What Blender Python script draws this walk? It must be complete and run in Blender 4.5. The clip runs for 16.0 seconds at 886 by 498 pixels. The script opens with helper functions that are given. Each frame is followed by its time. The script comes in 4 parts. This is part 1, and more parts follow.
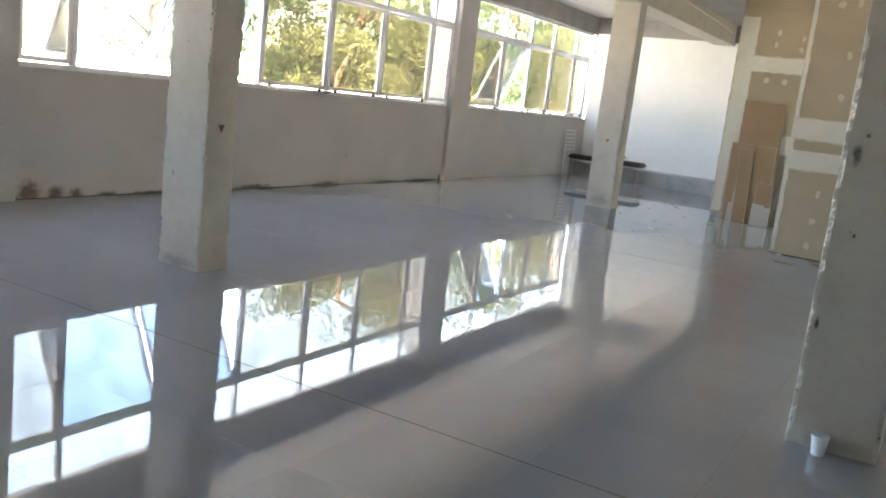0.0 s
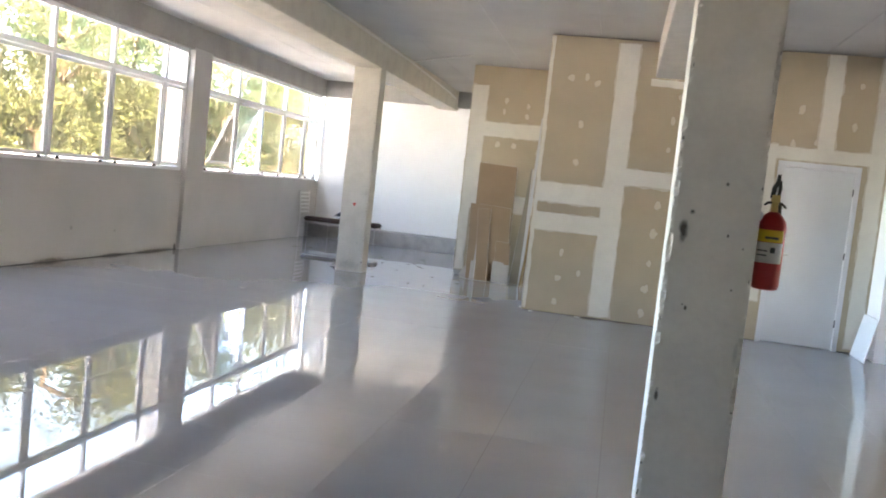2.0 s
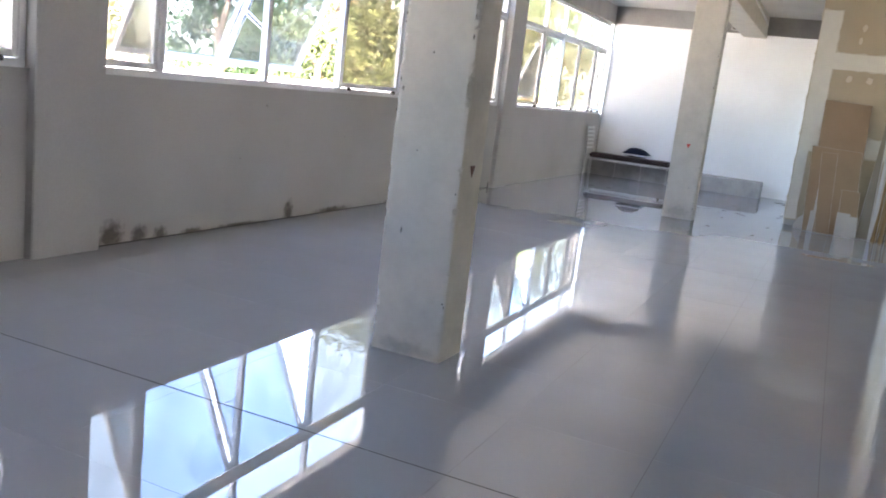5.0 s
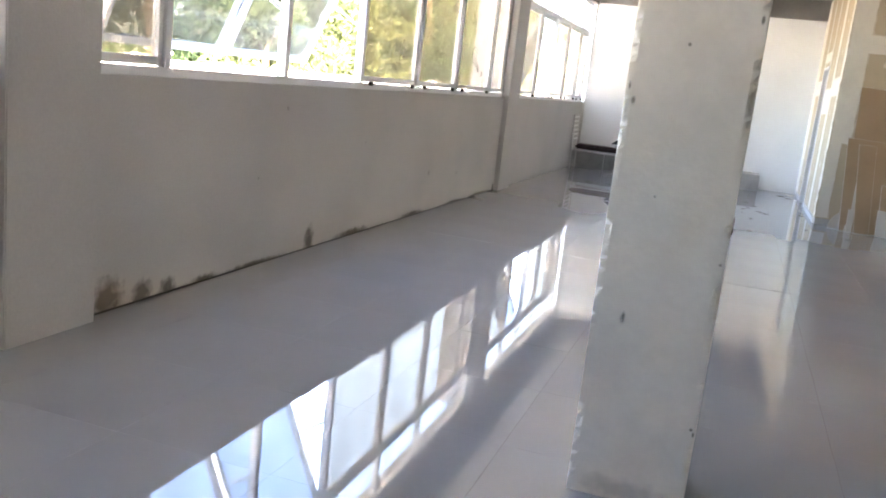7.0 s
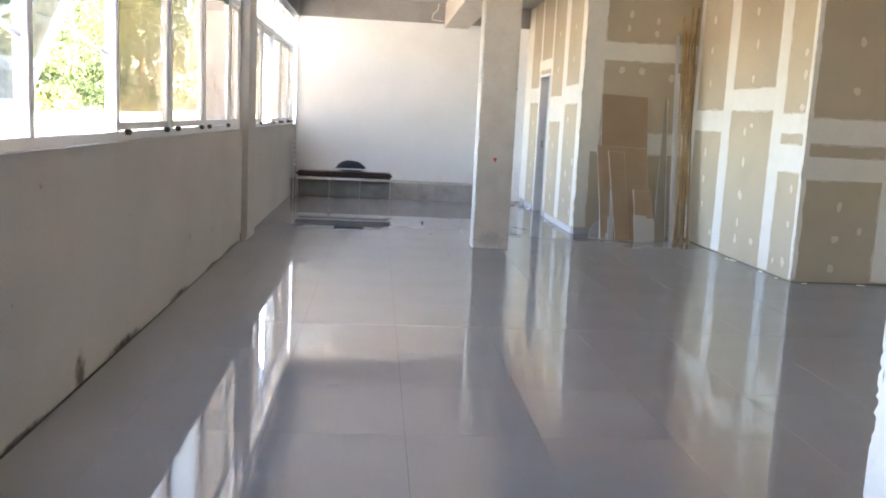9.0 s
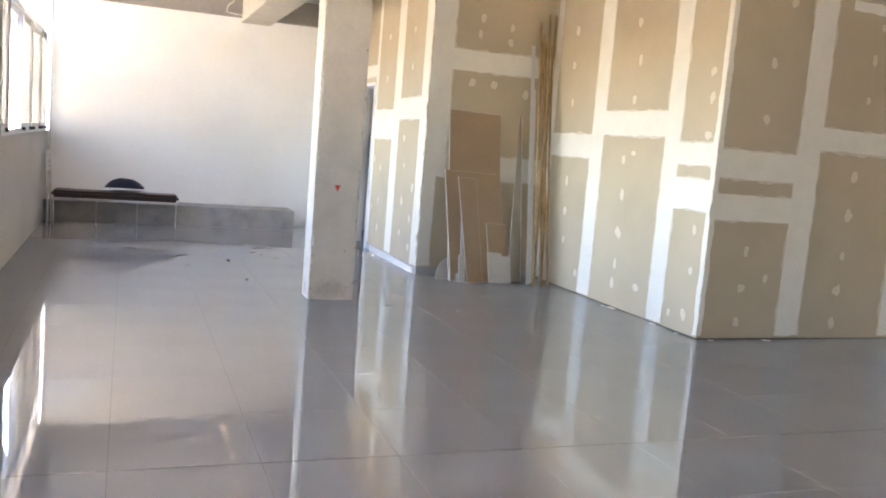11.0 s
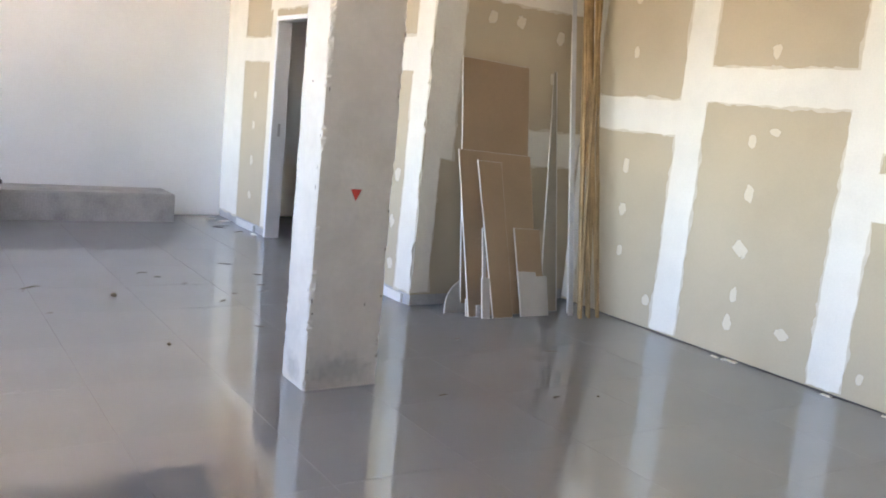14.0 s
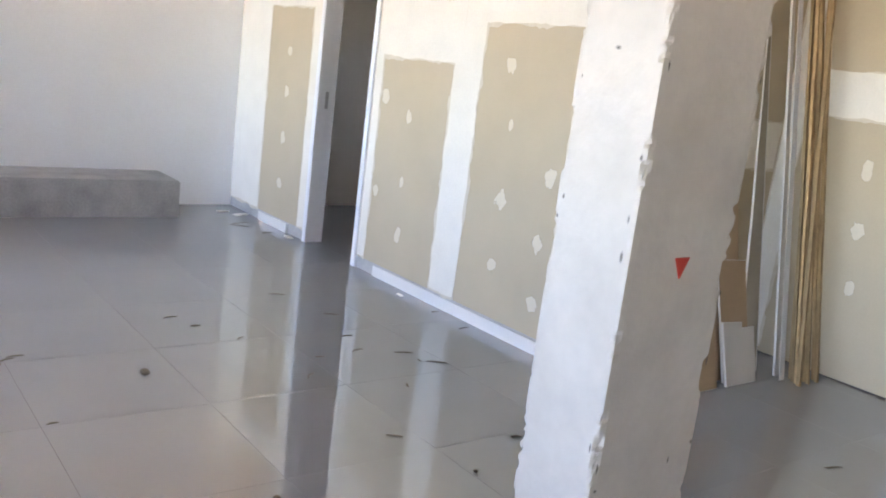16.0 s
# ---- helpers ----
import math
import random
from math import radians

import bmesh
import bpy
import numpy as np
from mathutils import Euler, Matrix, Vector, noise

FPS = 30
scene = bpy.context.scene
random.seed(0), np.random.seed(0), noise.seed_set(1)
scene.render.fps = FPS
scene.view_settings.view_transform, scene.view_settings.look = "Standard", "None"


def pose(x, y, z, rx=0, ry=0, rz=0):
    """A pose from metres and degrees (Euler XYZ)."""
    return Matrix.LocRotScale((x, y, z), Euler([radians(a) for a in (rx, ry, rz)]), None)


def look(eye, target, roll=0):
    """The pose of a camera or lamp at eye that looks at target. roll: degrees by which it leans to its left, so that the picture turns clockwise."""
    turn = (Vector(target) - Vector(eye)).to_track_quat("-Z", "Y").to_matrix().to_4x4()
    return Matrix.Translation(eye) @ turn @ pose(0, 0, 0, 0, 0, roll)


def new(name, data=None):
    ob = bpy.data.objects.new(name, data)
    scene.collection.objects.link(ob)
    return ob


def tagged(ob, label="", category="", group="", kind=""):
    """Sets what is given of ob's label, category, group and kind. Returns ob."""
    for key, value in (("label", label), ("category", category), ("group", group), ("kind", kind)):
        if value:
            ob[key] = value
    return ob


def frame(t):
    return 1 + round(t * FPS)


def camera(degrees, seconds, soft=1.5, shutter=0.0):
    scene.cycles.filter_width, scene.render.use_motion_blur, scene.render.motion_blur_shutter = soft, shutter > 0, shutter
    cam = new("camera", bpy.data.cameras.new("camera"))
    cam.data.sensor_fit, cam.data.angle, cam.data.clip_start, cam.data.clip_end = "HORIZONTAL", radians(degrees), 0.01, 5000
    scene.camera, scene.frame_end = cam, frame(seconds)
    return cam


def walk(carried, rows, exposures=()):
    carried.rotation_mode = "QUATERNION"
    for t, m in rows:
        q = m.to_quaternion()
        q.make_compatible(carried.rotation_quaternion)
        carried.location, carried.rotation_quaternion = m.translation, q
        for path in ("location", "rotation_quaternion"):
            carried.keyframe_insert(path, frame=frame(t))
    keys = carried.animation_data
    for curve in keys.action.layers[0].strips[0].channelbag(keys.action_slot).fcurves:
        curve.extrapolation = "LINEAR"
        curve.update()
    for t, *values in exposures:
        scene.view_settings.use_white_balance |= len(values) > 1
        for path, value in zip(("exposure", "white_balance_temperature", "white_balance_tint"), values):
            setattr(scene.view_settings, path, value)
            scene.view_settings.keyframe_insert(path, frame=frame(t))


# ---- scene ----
cam = camera(54.9, 16.0, soft=1.9)
PATH = [
    (0, (6.943, -0.143, 1.339), (5.952, 1.557, 0.982), 6.7),
    (0.5, (6.689, -0.245, 1.362), (5.944, 1.575, 0.996), 6.2),
    (1, (6.534, -0.172, 1.343), (5.918, 1.7, 1.003), 5.6),
    (1.5, (6.419, -0.121, 1.353), (5.872, 1.788, 1.119), 5.7),
    (2, (6.297, -0.025, 1.372), (5.902, 1.93, 1.22), 6.2),
    (2.5, (6.151, 0.033, 1.365), (5.792, 1.99, 1.159), 9.2),
    (3, (5.795, -0.073, 1.329), (5.383, 1.871, 1.098), 7.8),
    (3.5, (5.452, -0.097, 1.317), (4.907, 1.806, 1.031), 8.6),
    (4, (5.148, -0.098, 1.344), (4.401, 1.727, 1.009), 7.5),
    (4.5, (4.736, -0.019, 1.315), (3.952, 1.783, 0.943), 7.7),
    (4.7, (4.594, 0.023, 1.331), (3.797, 1.819, 0.958), 7.0),
    (7, (2.778, 1.083, 1.303), (2.174, 2.949, 0.912), 6.4),
    (7.5, (2.401, 1.375, 1.315), (2.016, 3.289, 0.88), 5.1),
    (8, (2.079, 1.688, 1.341), (1.864, 3.646, 0.995), 3.2),
    (8.5, (1.74, 1.979, 1.348), (1.686, 3.962, 1.096), 4.5),
    (9, (1.383, 2.423, 1.358), (1.547, 4.393, 1.056), 2.8),
    (9.5, (1.213, 2.889, 1.353), (1.546, 4.826, 0.98), 4.0),
    (10, (1.011, 3.397, 1.353), (1.531, 5.304, 1.046), 5.6),
    (10.2, (1.018, 3.608, 1.371), (1.588, 5.506, 1.097), 5.2),
    (12.3, (0.776, 5.905, 1.363), (1.688, 7.671, 1.135), 6.3),
    (12.5, (0.749, 6.131, 1.373), (1.704, 7.865, 1.085), 6.7),
    (13, (0.753, 6.717, 1.363), (1.741, 8.432, 1.074), 5.1),
    (13.5, (0.769, 7.325, 1.361), (1.785, 9.025, 1.087), 6.4),
    (14, (0.792, 7.908, 1.373), (1.888, 9.551, 1.055), 5.7),
    (14.5, (0.85, 8.485, 1.387), (1.924, 10.137, 1.046), 7.1),
    (15, (0.853, 9.069, 1.383), (1.992, 10.677, 1.038), 7.5),
    (15.5, (0.894, 9.631, 1.391), (2.024, 11.242, 1.032), 6.3),
    (16, (0.908, 10.194, 1.347), (2.113, 11.738, 0.941), 7.2),
]
# seconds, stops, kelvin, tint
EXPOSURE = [(0, 5.54, 7120, 12), (1.5, 5.87, 7020, 15), (2.2, 5.79, 6940, 16), (3.0, 5.84, 6860, 16), (3.5, 5.78, 6660, 16), (4.5, 5.52, 6460, 17), (7.0, 5.67, 7200, 17), (8.5, 5.31, 7200, 17), (10.0, 5.58, 7500, 19), (12.5, 5.43, 7600, 20), (14.0, 5.36, 7500, 21), (15.0, 5.37, 7500, 22), (16.0, 5.29, 7650, 22)]
walk(cam, [(t, look(eye, target, roll)) for t, eye, target, roll in PATH], EXPOSURE)

# ---- light ----
SUN_EL, SUN_AZ = 60.0, 135.0   # degrees; the azimuth runs clockwise from +y
world = bpy.data.worlds.new("sky")
scene.world = world
world.use_nodes = True
wn = world.node_tree.nodes
sky = wn.new("ShaderNodeTexSky")
sky.sky_type, sky.sun_disc = "NISHITA", False
sky.sun_elevation, sky.sun_rotation = radians(SUN_EL), radians(SUN_AZ)
sky.dust_density = 2.0
world.node_tree.links.new(sky.outputs[0], wn["Background"].inputs[0])
wn["Background"].inputs[1].default_value = 0.15
sun = new("sun", bpy.data.lights.new("sun", "SUN"))
sun.data.energy, sun.data.angle, sun.data.color = 5.0, radians(0.6), (1.0, 0.93, 0.82)
sa, se = radians(SUN_AZ), radians(SUN_EL)
sun.matrix_basis = look((40 * math.sin(sa) * math.cos(se), 40 * math.cos(sa) * math.cos(se), 40 * math.sin(se)), (0, 0, 0))

# light portals in the openings: they give off nothing, and only guide the sky's light in
def portal(x, y, z, width, height, rx, rz):
    d = bpy.data.lights.new("sky_portal", "AREA")
    d.shape, d.size, d.size_y = "RECTANGLE", width, height
    d.cycles.is_portal = True
    new("sky_portal", d).matrix_basis = pose(x, y, z, rx, 0, rz)


for y0, y1 in ((-3.73, 3.73), (4.26, 11.41), (11.94, 16.98)):
    portal(-0.52, (y0 + y1) / 2, 2.05, y1 - y0, 1.75, 90, -90)
# these two stand in unseen openings, added to bring in more light
portal(13.25, 6.7, 1.32, 1.5, 0.9, 90, 90)
portal(9.30, 15.0, 1.95, 0.8, 0.5, 90, 90)

# ---- plan, in metres ----
WALL_T = 0.30                 # window wall thickness
Y_BACK, Y_FAR = -8.0, 17.05   # rear wall, white end wall
X_RIGHT, X_END = 9.05, 13.0
CEIL = 3.24
SILL, TRANSOM, HEAD = 1.15, 2.38, 2.90
BEAM_Z = 2.86
COL_A = (2.43, 2.81, 3.785, 4.05)    # columns: x0, x1, y0, y1
COL_B = (2.45, 2.84, 11.465, 11.73)
COL_C = (6.51, 6.88, 3.81, 4.08)
DW_Y, DW_X = 10.0, 5.29       # outer corner of the plasterboard box
REC_Y, REC_X = 12.90, 3.88    # back of the niche, face with the door
PIL = ((-4.25, -3.73), (3.73, 4.26), (11.41, 11.94))


# ---- materials ----
def mat(name, colour, rough=0.6, metal=0.0, grain=0.0, grain_size=40.0, stain=0.0, stain_size=2.0, stain_colour=None, bump=0.0, bump_size=60.0, ior=1.45, spec=0.5):
    m = bpy.data.materials.new(name)
    m.use_nodes = True
    nt = m.node_tree
    b = nt.nodes["Principled BSDF"]
    b.inputs["Roughness"].default_value, b.inputs["Metallic"].default_value = rough, metal
    b.inputs["IOR"].default_value = ior
    b.inputs["Specular IOR Level"].default_value = spec
    co = nt.nodes.new("ShaderNodeTexCoord").outputs["Object"]
    cur = None

    def noise_tex(size, detail=6.0):
        n = nt.nodes.new("ShaderNodeTexNoise")
        n.inputs["Scale"].default_value, n.inputs["Detail"].default_value = size, detail
        nt.links.new(co, n.inputs["Vector"])
        return n.outputs["Fac"]

    def mix(fac, a, bb):
        n = nt.nodes.new("ShaderNodeMix")
        n.data_type = "RGBA"
        for sock, v in ((n.inputs[0], fac), (n.inputs[6], a), (n.inputs[7], bb)):
            if isinstance(v, (tuple, list)):
                sock.default_value = (*v, 1)
            elif isinstance(v, float):
                sock.default_value = v
            else:
                nt.links.new(v, sock)
        return n.outputs[2]

    def ramp(fac, lo, hi):
        n = nt.nodes.new("ShaderNodeMapRange")
        n.inputs[1].default_value, n.inputs[2].default_value = lo, hi
        nt.links.new(fac, n.inputs[0])
        return n.outputs[0]

    cur = colour
    if stain:
        dark = stain_colour or tuple(c * (1 - stain) for c in colour)
        cur = mix(ramp(noise_tex(stain_size, 8.0), 0.42, 0.72), cur, dark)
    if grain:
        g = ramp(noise_tex(grain_size, 4.0), 0.3, 0.7)
        cur = mix(g, cur, tuple(c * (1 - grain) for c in colour)) if cur is colour else mix(g, cur, mix(1.0 - grain, (0.0, 0.0, 0.0), cur))
    if isinstance(cur, tuple):
        b.inputs["Base Color"].default_value = (*cur, 1)
    else:
        nt.links.new(cur, b.inputs["Base Color"])
    if bump:
        bn = nt.nodes.new("ShaderNodeBump")
        bn.inputs["Strength"].default_value, bn.inputs["Distance"].default_value = bump, 0.01
        nt.links.new(noise_tex(bump_size), bn.inputs["Height"])
        nt.links.new(bn.outputs[0], b.inputs["Normal"])
    return m


M = {
    "wall_white": mat("white_wall_paint", (0.87, 0.885, 0.90), 0.75, stain=0.05, stain_size=1.3, grain=0.04, grain_size=90, bump=0.15, bump_size=120),
    # white render set to grey: the backlit wall's shade sits in its colour
    "wall_dado": mat("white_render_greyed", (0.475, 0.466, 0.456), 0.8, stain=0.10, stain_size=1.1, grain=0.06, grain_size=70, bump=0.25, bump_size=90),
    "concrete": mat("plastered_concrete", (0.60, 0.565, 0.50), 0.85, stain=0.11, stain_size=5.0, grain=0.05, grain_size=26, bump=0.25, bump_size=30),
    "beam": mat("raw_concrete_beam", (0.36, 0.35, 0.335), 0.9, stain=0.2, stain_size=2.0, grain=0.1, grain_size=50, bump=0.4, bump_size=40),
    "ceiling": mat("ceiling_slab_paint", (0.53, 0.525, 0.51), 0.85, stain=0.12, stain_size=0.9, grain=0.05, grain_size=50, bump=0.3, bump_size=30),
    "tile": mat("polished_porcelain", (0.288, 0.302, 0.322), 0.01, stain=0.05, stain_size=1.5, ior=2.7),
    "grout": mat("grey_grout", (0.035, 0.034, 0.033), 0.9, grain=0.2),
    "board": mat("plasterboard_paper", (0.495, 0.415, 0.295), 0.85, stain=0.08, stain_size=2.2, grain=0.05, grain_size=150),
    "putty": mat("joint_compound", (0.76, 0.73, 0.655), 0.8, stain=0.06, stain_size=6, grain=0.05, grain_size=80, bump=0.2, bump_size=40),
    "alu": mat("white_aluminium", (0.74, 0.75, 0.77), 0.35, grain=0.03),
    # near-black fill for the gap under the boards and the wall-foot line
    "rubber": mat("near_black_fill", (0.03, 0.03, 0.03), 0.6),
    "kerb": mat("bare_concrete_kerb", (0.46, 0.455, 0.45), 0.9, stain=0.25, stain_size=5, grain=0.15, grain_size=60, bump=0.5, bump_size=60),
    "card": mat("brown_board_paper", (0.365, 0.255, 0.162), 0.85, stain=0.1, stain_size=3, grain=0.05),
    "wood": mat("raw_timber", (0.42, 0.28, 0.14), 0.7, stain=0.35, stain_size=6, grain=0.2, grain_size=30),
    "ground": mat("pale_terrace", (0.70, 0.68, 0.63), 0.9, stain=0.15, stain_size=0.7, grain=0.1),
    "terrace": mat("weathered_concrete", (0.36, 0.35, 0.33), 0.9, stain=0.25, stain_size=0.7, grain=0.15, bump=0.3),
    "paving": mat("dark_unseen_ground", (0.24, 0.235, 0.225), 0.9, stain=0.25, stain_size=0.7, grain=0.15, bump=0.3),
    "bark": mat("bark", (0.16, 0.11, 0.07), 0.9, stain=0.4, bump=0.6),
}


# ---- builders ----
def box_bm(x0, x1, y0, y1, z0, z1, bevel=0.0):
    bm = bmesh.new()
    bmesh.ops.create_cube(bm, size=1.0)
    for v in bm.verts:
        v.co = (x0 + (v.co.x + 0.5) * (x1 - x0), y0 + (v.co.y + 0.5) * (y1 - y0), z0 + (v.co.z + 0.5) * (z1 - z0))
    if bevel:
        bmesh.ops.bevel(bm, geom=bm.edges[:], offset=bevel, segments=2, affect="EDGES")
    return bm


def mesh_of(name, bm, material):
    me = bpy.data.meshes.new(name)
    bm.normal_update()
    bm.to_mesh(me)
    bm.free()
    me.materials.append(material)
    return me


def part(name, bm, material, parent=None, label=""):
    ob = new(name, mesh_of(name, bm, material))
    if parent is not None:
        ob.parent = parent
    if label:
        ob["label"] = label
    return ob


def structure(name, bm, material, label, category):
    return tagged(part(name, bm, material), label, category, kind="structure")


def join(*bms):
    out = bmesh.new()
    for b in bms:
        me = bpy.data.meshes.new("tmp")
        b.to_mesh(me)
        b.free()
        out.from_mesh(me)
        bpy.data.meshes.remove(me)
    return out


def soft_patch_mat(name, colour, strength, size, stained=0.25, lo=0.45, hi=0.75):
    """A stain or dab of filler that fades out at its ragged edge."""
    m = mat(name, colour, 0.85, stain=stained, stain_size=14, grain=0.04)
    nt = m.node_tree
    co = nt.nodes.new("ShaderNodeTexCoord")
    off = nt.nodes.new("ShaderNodeVectorMath")
    off.operation = "SUBTRACT"
    off.inputs[1].default_value = (0.5, 0.5, 0.5)
    nt.links.new(co.outputs["Generated"], off.inputs[0])
    length = nt.nodes.new("ShaderNodeVectorMath")
    length.operation = "LENGTH"
    nt.links.new(off.outputs[0], length.inputs[0])
    no = nt.nodes.new("ShaderNodeTexNoise")
    no.inputs["Scale"].default_value = size
    nt.links.new(co.outputs["Object"], no.inputs["Vector"])
    mul = nt.nodes.new("ShaderNodeMath")
    mul.operation, mul.inputs[1].default_value = "MULTIPLY_ADD", 0.55
    nt.links.new(no.outputs["Fac"], mul.inputs[0])
    nt.links.new(length.outputs["Value"], mul.inputs[2])
    r = nt.nodes.new("ShaderNodeMapRange")
    r.inputs[1].default_value, r.inputs[2].default_value, r.inputs[3].default_value, r.inputs[4].default_value = lo, hi, strength, 0.0
    nt.links.new(mul.outputs[0], r.inputs[0])
    nt.links.new(r.outputs[0], nt.nodes["Principled BSDF"].inputs["Alpha"])
    return m


def glass_mat(name, tint, dust):
    """Tinted pane with a thin film of dust, which also paints in haze."""
    m = bpy.data.materials.new(name)
    m.use_nodes = True
    nt = m.node_tree
    nt.nodes.clear()
    out = nt.nodes.new("ShaderNodeOutputMaterial")
    thin = nt.nodes.new("ShaderNodeBsdfTransparent")
    thin.inputs[0].default_value = (*tint, 1)
    gloss = nt.nodes.new("ShaderNodeBsdfGlossy")
    gloss.inputs["Roughness"].default_value = 0.02
    facing = nt.nodes.new("ShaderNodeLayerWeight")
    facing.inputs["Blend"].default_value = 0.5
    steep = nt.nodes.new("ShaderNodeMath")
    steep.operation, steep.inputs[1].default_value = "POWER", 4.0
    nt.links.new(facing.outputs["Facing"], steep.inputs[0])
    fres = nt.nodes.new("ShaderNodeMath")
    fres.operation, fres.inputs[1].default_value, fres.inputs[2].default_value = "MULTIPLY_ADD", 0.5, 0.025
    nt.links.new(steep.outputs[0], fres.inputs[0])
    a = nt.nodes.new("ShaderNodeMixShader")
    nt.links.new(fres.outputs[0], a.inputs[0])
    nt.links.new(thin.outputs[0], a.inputs[1])
    nt.links.new(gloss.outputs[0], a.inputs[2])
    film = nt.nodes.new("ShaderNodeBsdfDiffuse")
    film.inputs[0].default_value = (0.42, 0.37, 0.30, 1)
    no = nt.nodes.new("ShaderNodeTexNoise")
    no.inputs["Scale"].default_value, no.inputs["Detail"].default_value = 3.0, 8.0
    co = nt.nodes.new("ShaderNodeTexCoord")
    nt.links.new(co.outputs["Object"], no.inputs["Vector"])
    r = nt.nodes.new("ShaderNodeMapRange")
    r.inputs[1].default_value, r.inputs[2].default_value, r.inputs[3].default_value, r.inputs[4].default_value = 0.3, 0.7, dust * 0.5, dust * 1.5
    nt.links.new(no.outputs["Fac"], r.inputs[0])
    b = nt.nodes.new("ShaderNodeMixShader")
    nt.links.new(r.outputs[0], b.inputs[0])
    nt.links.new(a.outputs[0], b.inputs[1])
    nt.links.new(film.outputs[0], b.inputs[2])
    nt.links.new(b.outputs[0], out.inputs["Surface"])
    return m


def leaf_mat(name, a, b):
    """Leaves that let light through, of many shades."""
    m = bpy.data.materials.new(name)
    m.use_nodes = True
    nt = m.node_tree
    nt.nodes.clear()
    out = nt.nodes.new("ShaderNodeOutputMaterial")
    geo = nt.nodes.new("ShaderNodeNewGeometry")
    mixc = nt.nodes.new("ShaderNodeMix")
    mixc.data_type = "RGBA"
    mixc.inputs[6].default_value, mixc.inputs[7].default_value = (*a, 1), (*b, 1)
    nt.links.new(geo.outputs["Random Per Island"], mixc.inputs[0])
    d = nt.nodes.new("ShaderNodeBsdfDiffuse")
    t = nt.nodes.new("ShaderNodeBsdfTranslucent")
    for s in (d, t):
        nt.links.new(mixc.outputs[2], s.inputs[0])
    mx = nt.nodes.new("ShaderNodeMixShader")
    mx.inputs[0].default_value = 0.4
    nt.links.new(d.outputs[0], mx.inputs[1])
    nt.links.new(t.outputs[0], mx.inputs[2])
    nt.links.new(mx.outputs[0], out.inputs["Surface"])
    return m


M["smear"] = mat("thin_compound_smear", (0.63, 0.575, 0.47), 0.85, stain=0.12, stain_size=12, grain=0.06)
M["dab"] = soft_patch_mat("screw_filler", (0.65, 0.59, 0.48), 1.0, 22, 0.0, 0.60, 0.615)
# the brown film is dust plus painted haze over the dim foliage
M["glass"] = glass_mat("dusty_window_glass", (0.63, 0.59, 0.53), 0.27)
# tint and film here also hold back high sky light from the floor
M["glass_top"] = glass_mat("dimmed_upper_glass", (0.70, 0.69, 0.675), 0.15)
# grey tint and film stand in for what the tilted sashes reflect
M["glass_sash"] = glass_mat("greyed_sash_glass", (0.52, 0.55, 0.585), 0.20)
M["stain"] = soft_patch_mat("damp_stain", (0.22, 0.145, 0.07), 0.65, 18)
M["grime"] = soft_patch_mat("grey_grime", (0.30, 0.29, 0.27), 0.25, 22)
M["chip"] = soft_patch_mat("dark_chipped_plaster", (0.16, 0.14, 0.12), 0.7, 34)
M["pit"] = soft_patch_mat("shallow_plaster_pit", (0.30, 0.27, 0.23), 0.6, 40)
M["leaf"] = leaf_mat("green_leaves", (0.022, 0.036, 0.020), (0.070, 0.100, 0.046))
M["leaf_gold"] = leaf_mat("yellowing_leaves", (0.038, 0.052, 0.026), (0.165, 0.185, 0.080))
M["gypsum"] = mat("gypsum_core", (0.74, 0.72, 0.68), 0.9, grain=0.08)
M["greyboard"] = mat("grey_board_paper", (0.50, 0.47, 0.43), 0.85, stain=0.1, stain_size=5)
M["cushion"] = mat("dark_maroon_vinyl", (0.040, 0.020, 0.019), 0.45, bump=0.2, bump_size=25)
M["navy"] = mat("navy_cotton", (0.012, 0.016, 0.036), 0.9, grain=0.2, grain_size=120, bump=0.3, bump_size=80)
M["white_cloth"] = mat("white_piping", (0.7, 0.7, 0.72), 0.8)
# each batten has its own shade
_nt = M["wood"].node_tree
_b = _nt.nodes["Principled BSDF"]
_src = _b.inputs["Base Color"].links[0].from_socket
_oi = _nt.nodes.new("ShaderNodeObjectInfo")
_hs = _nt.nodes.new("ShaderNodeHueSaturation")
_mr = _nt.nodes.new("ShaderNodeMapRange")
_mr.inputs[3].default_value, _mr.inputs[4].default_value = 0.55, 1.35
_nt.links.new(_oi.outputs["Random"], _mr.inputs[0])
_nt.links.new(_mr.outputs[0], _hs.inputs["Value"])
_nt.links.new(_src, _hs.inputs["Color"])
_nt.links.new(_hs.outputs[0], _b.inputs["Base Color"])
# darker copy of the grey board paper, with the niche's shade in its colour
M["card_shaded"] = mat("shaded_grey_board_paper", (0.34, 0.30, 0.235), 0.85, stain=0.1, stain_size=3, grain=0.05)
M["tube"] = mat("white_enamelled_steel", (0.62, 0.62, 0.62), 0.35)
M["leg"] = mat("grey_steel_tube", (0.50, 0.50, 0.49), 0.4)
M["red"] = mat("red_enamel", (0.42, 0.02, 0.018), 0.3, stain=0.15, stain_size=8)
M["yellow"] = mat("yellow_label", (0.70, 0.50, 0.04), 0.5)
M["label"] = mat("white_label", (0.68, 0.66, 0.62), 0.5)
M["ink"] = mat("dark_print", (0.06, 0.06, 0.06), 0.6)
M["black"] = mat("black_plastic", (0.02, 0.02, 0.02), 0.45)
M["brass"] = mat("dull_brass", (0.45, 0.33, 0.14), 0.4, metal=1.0)
M["steel"] = mat("dull_steel", (0.45, 0.45, 0.46), 0.35, metal=1.0)
M["cup"] = mat("white_cup_plastic", (0.78, 0.78, 0.76), 0.4)
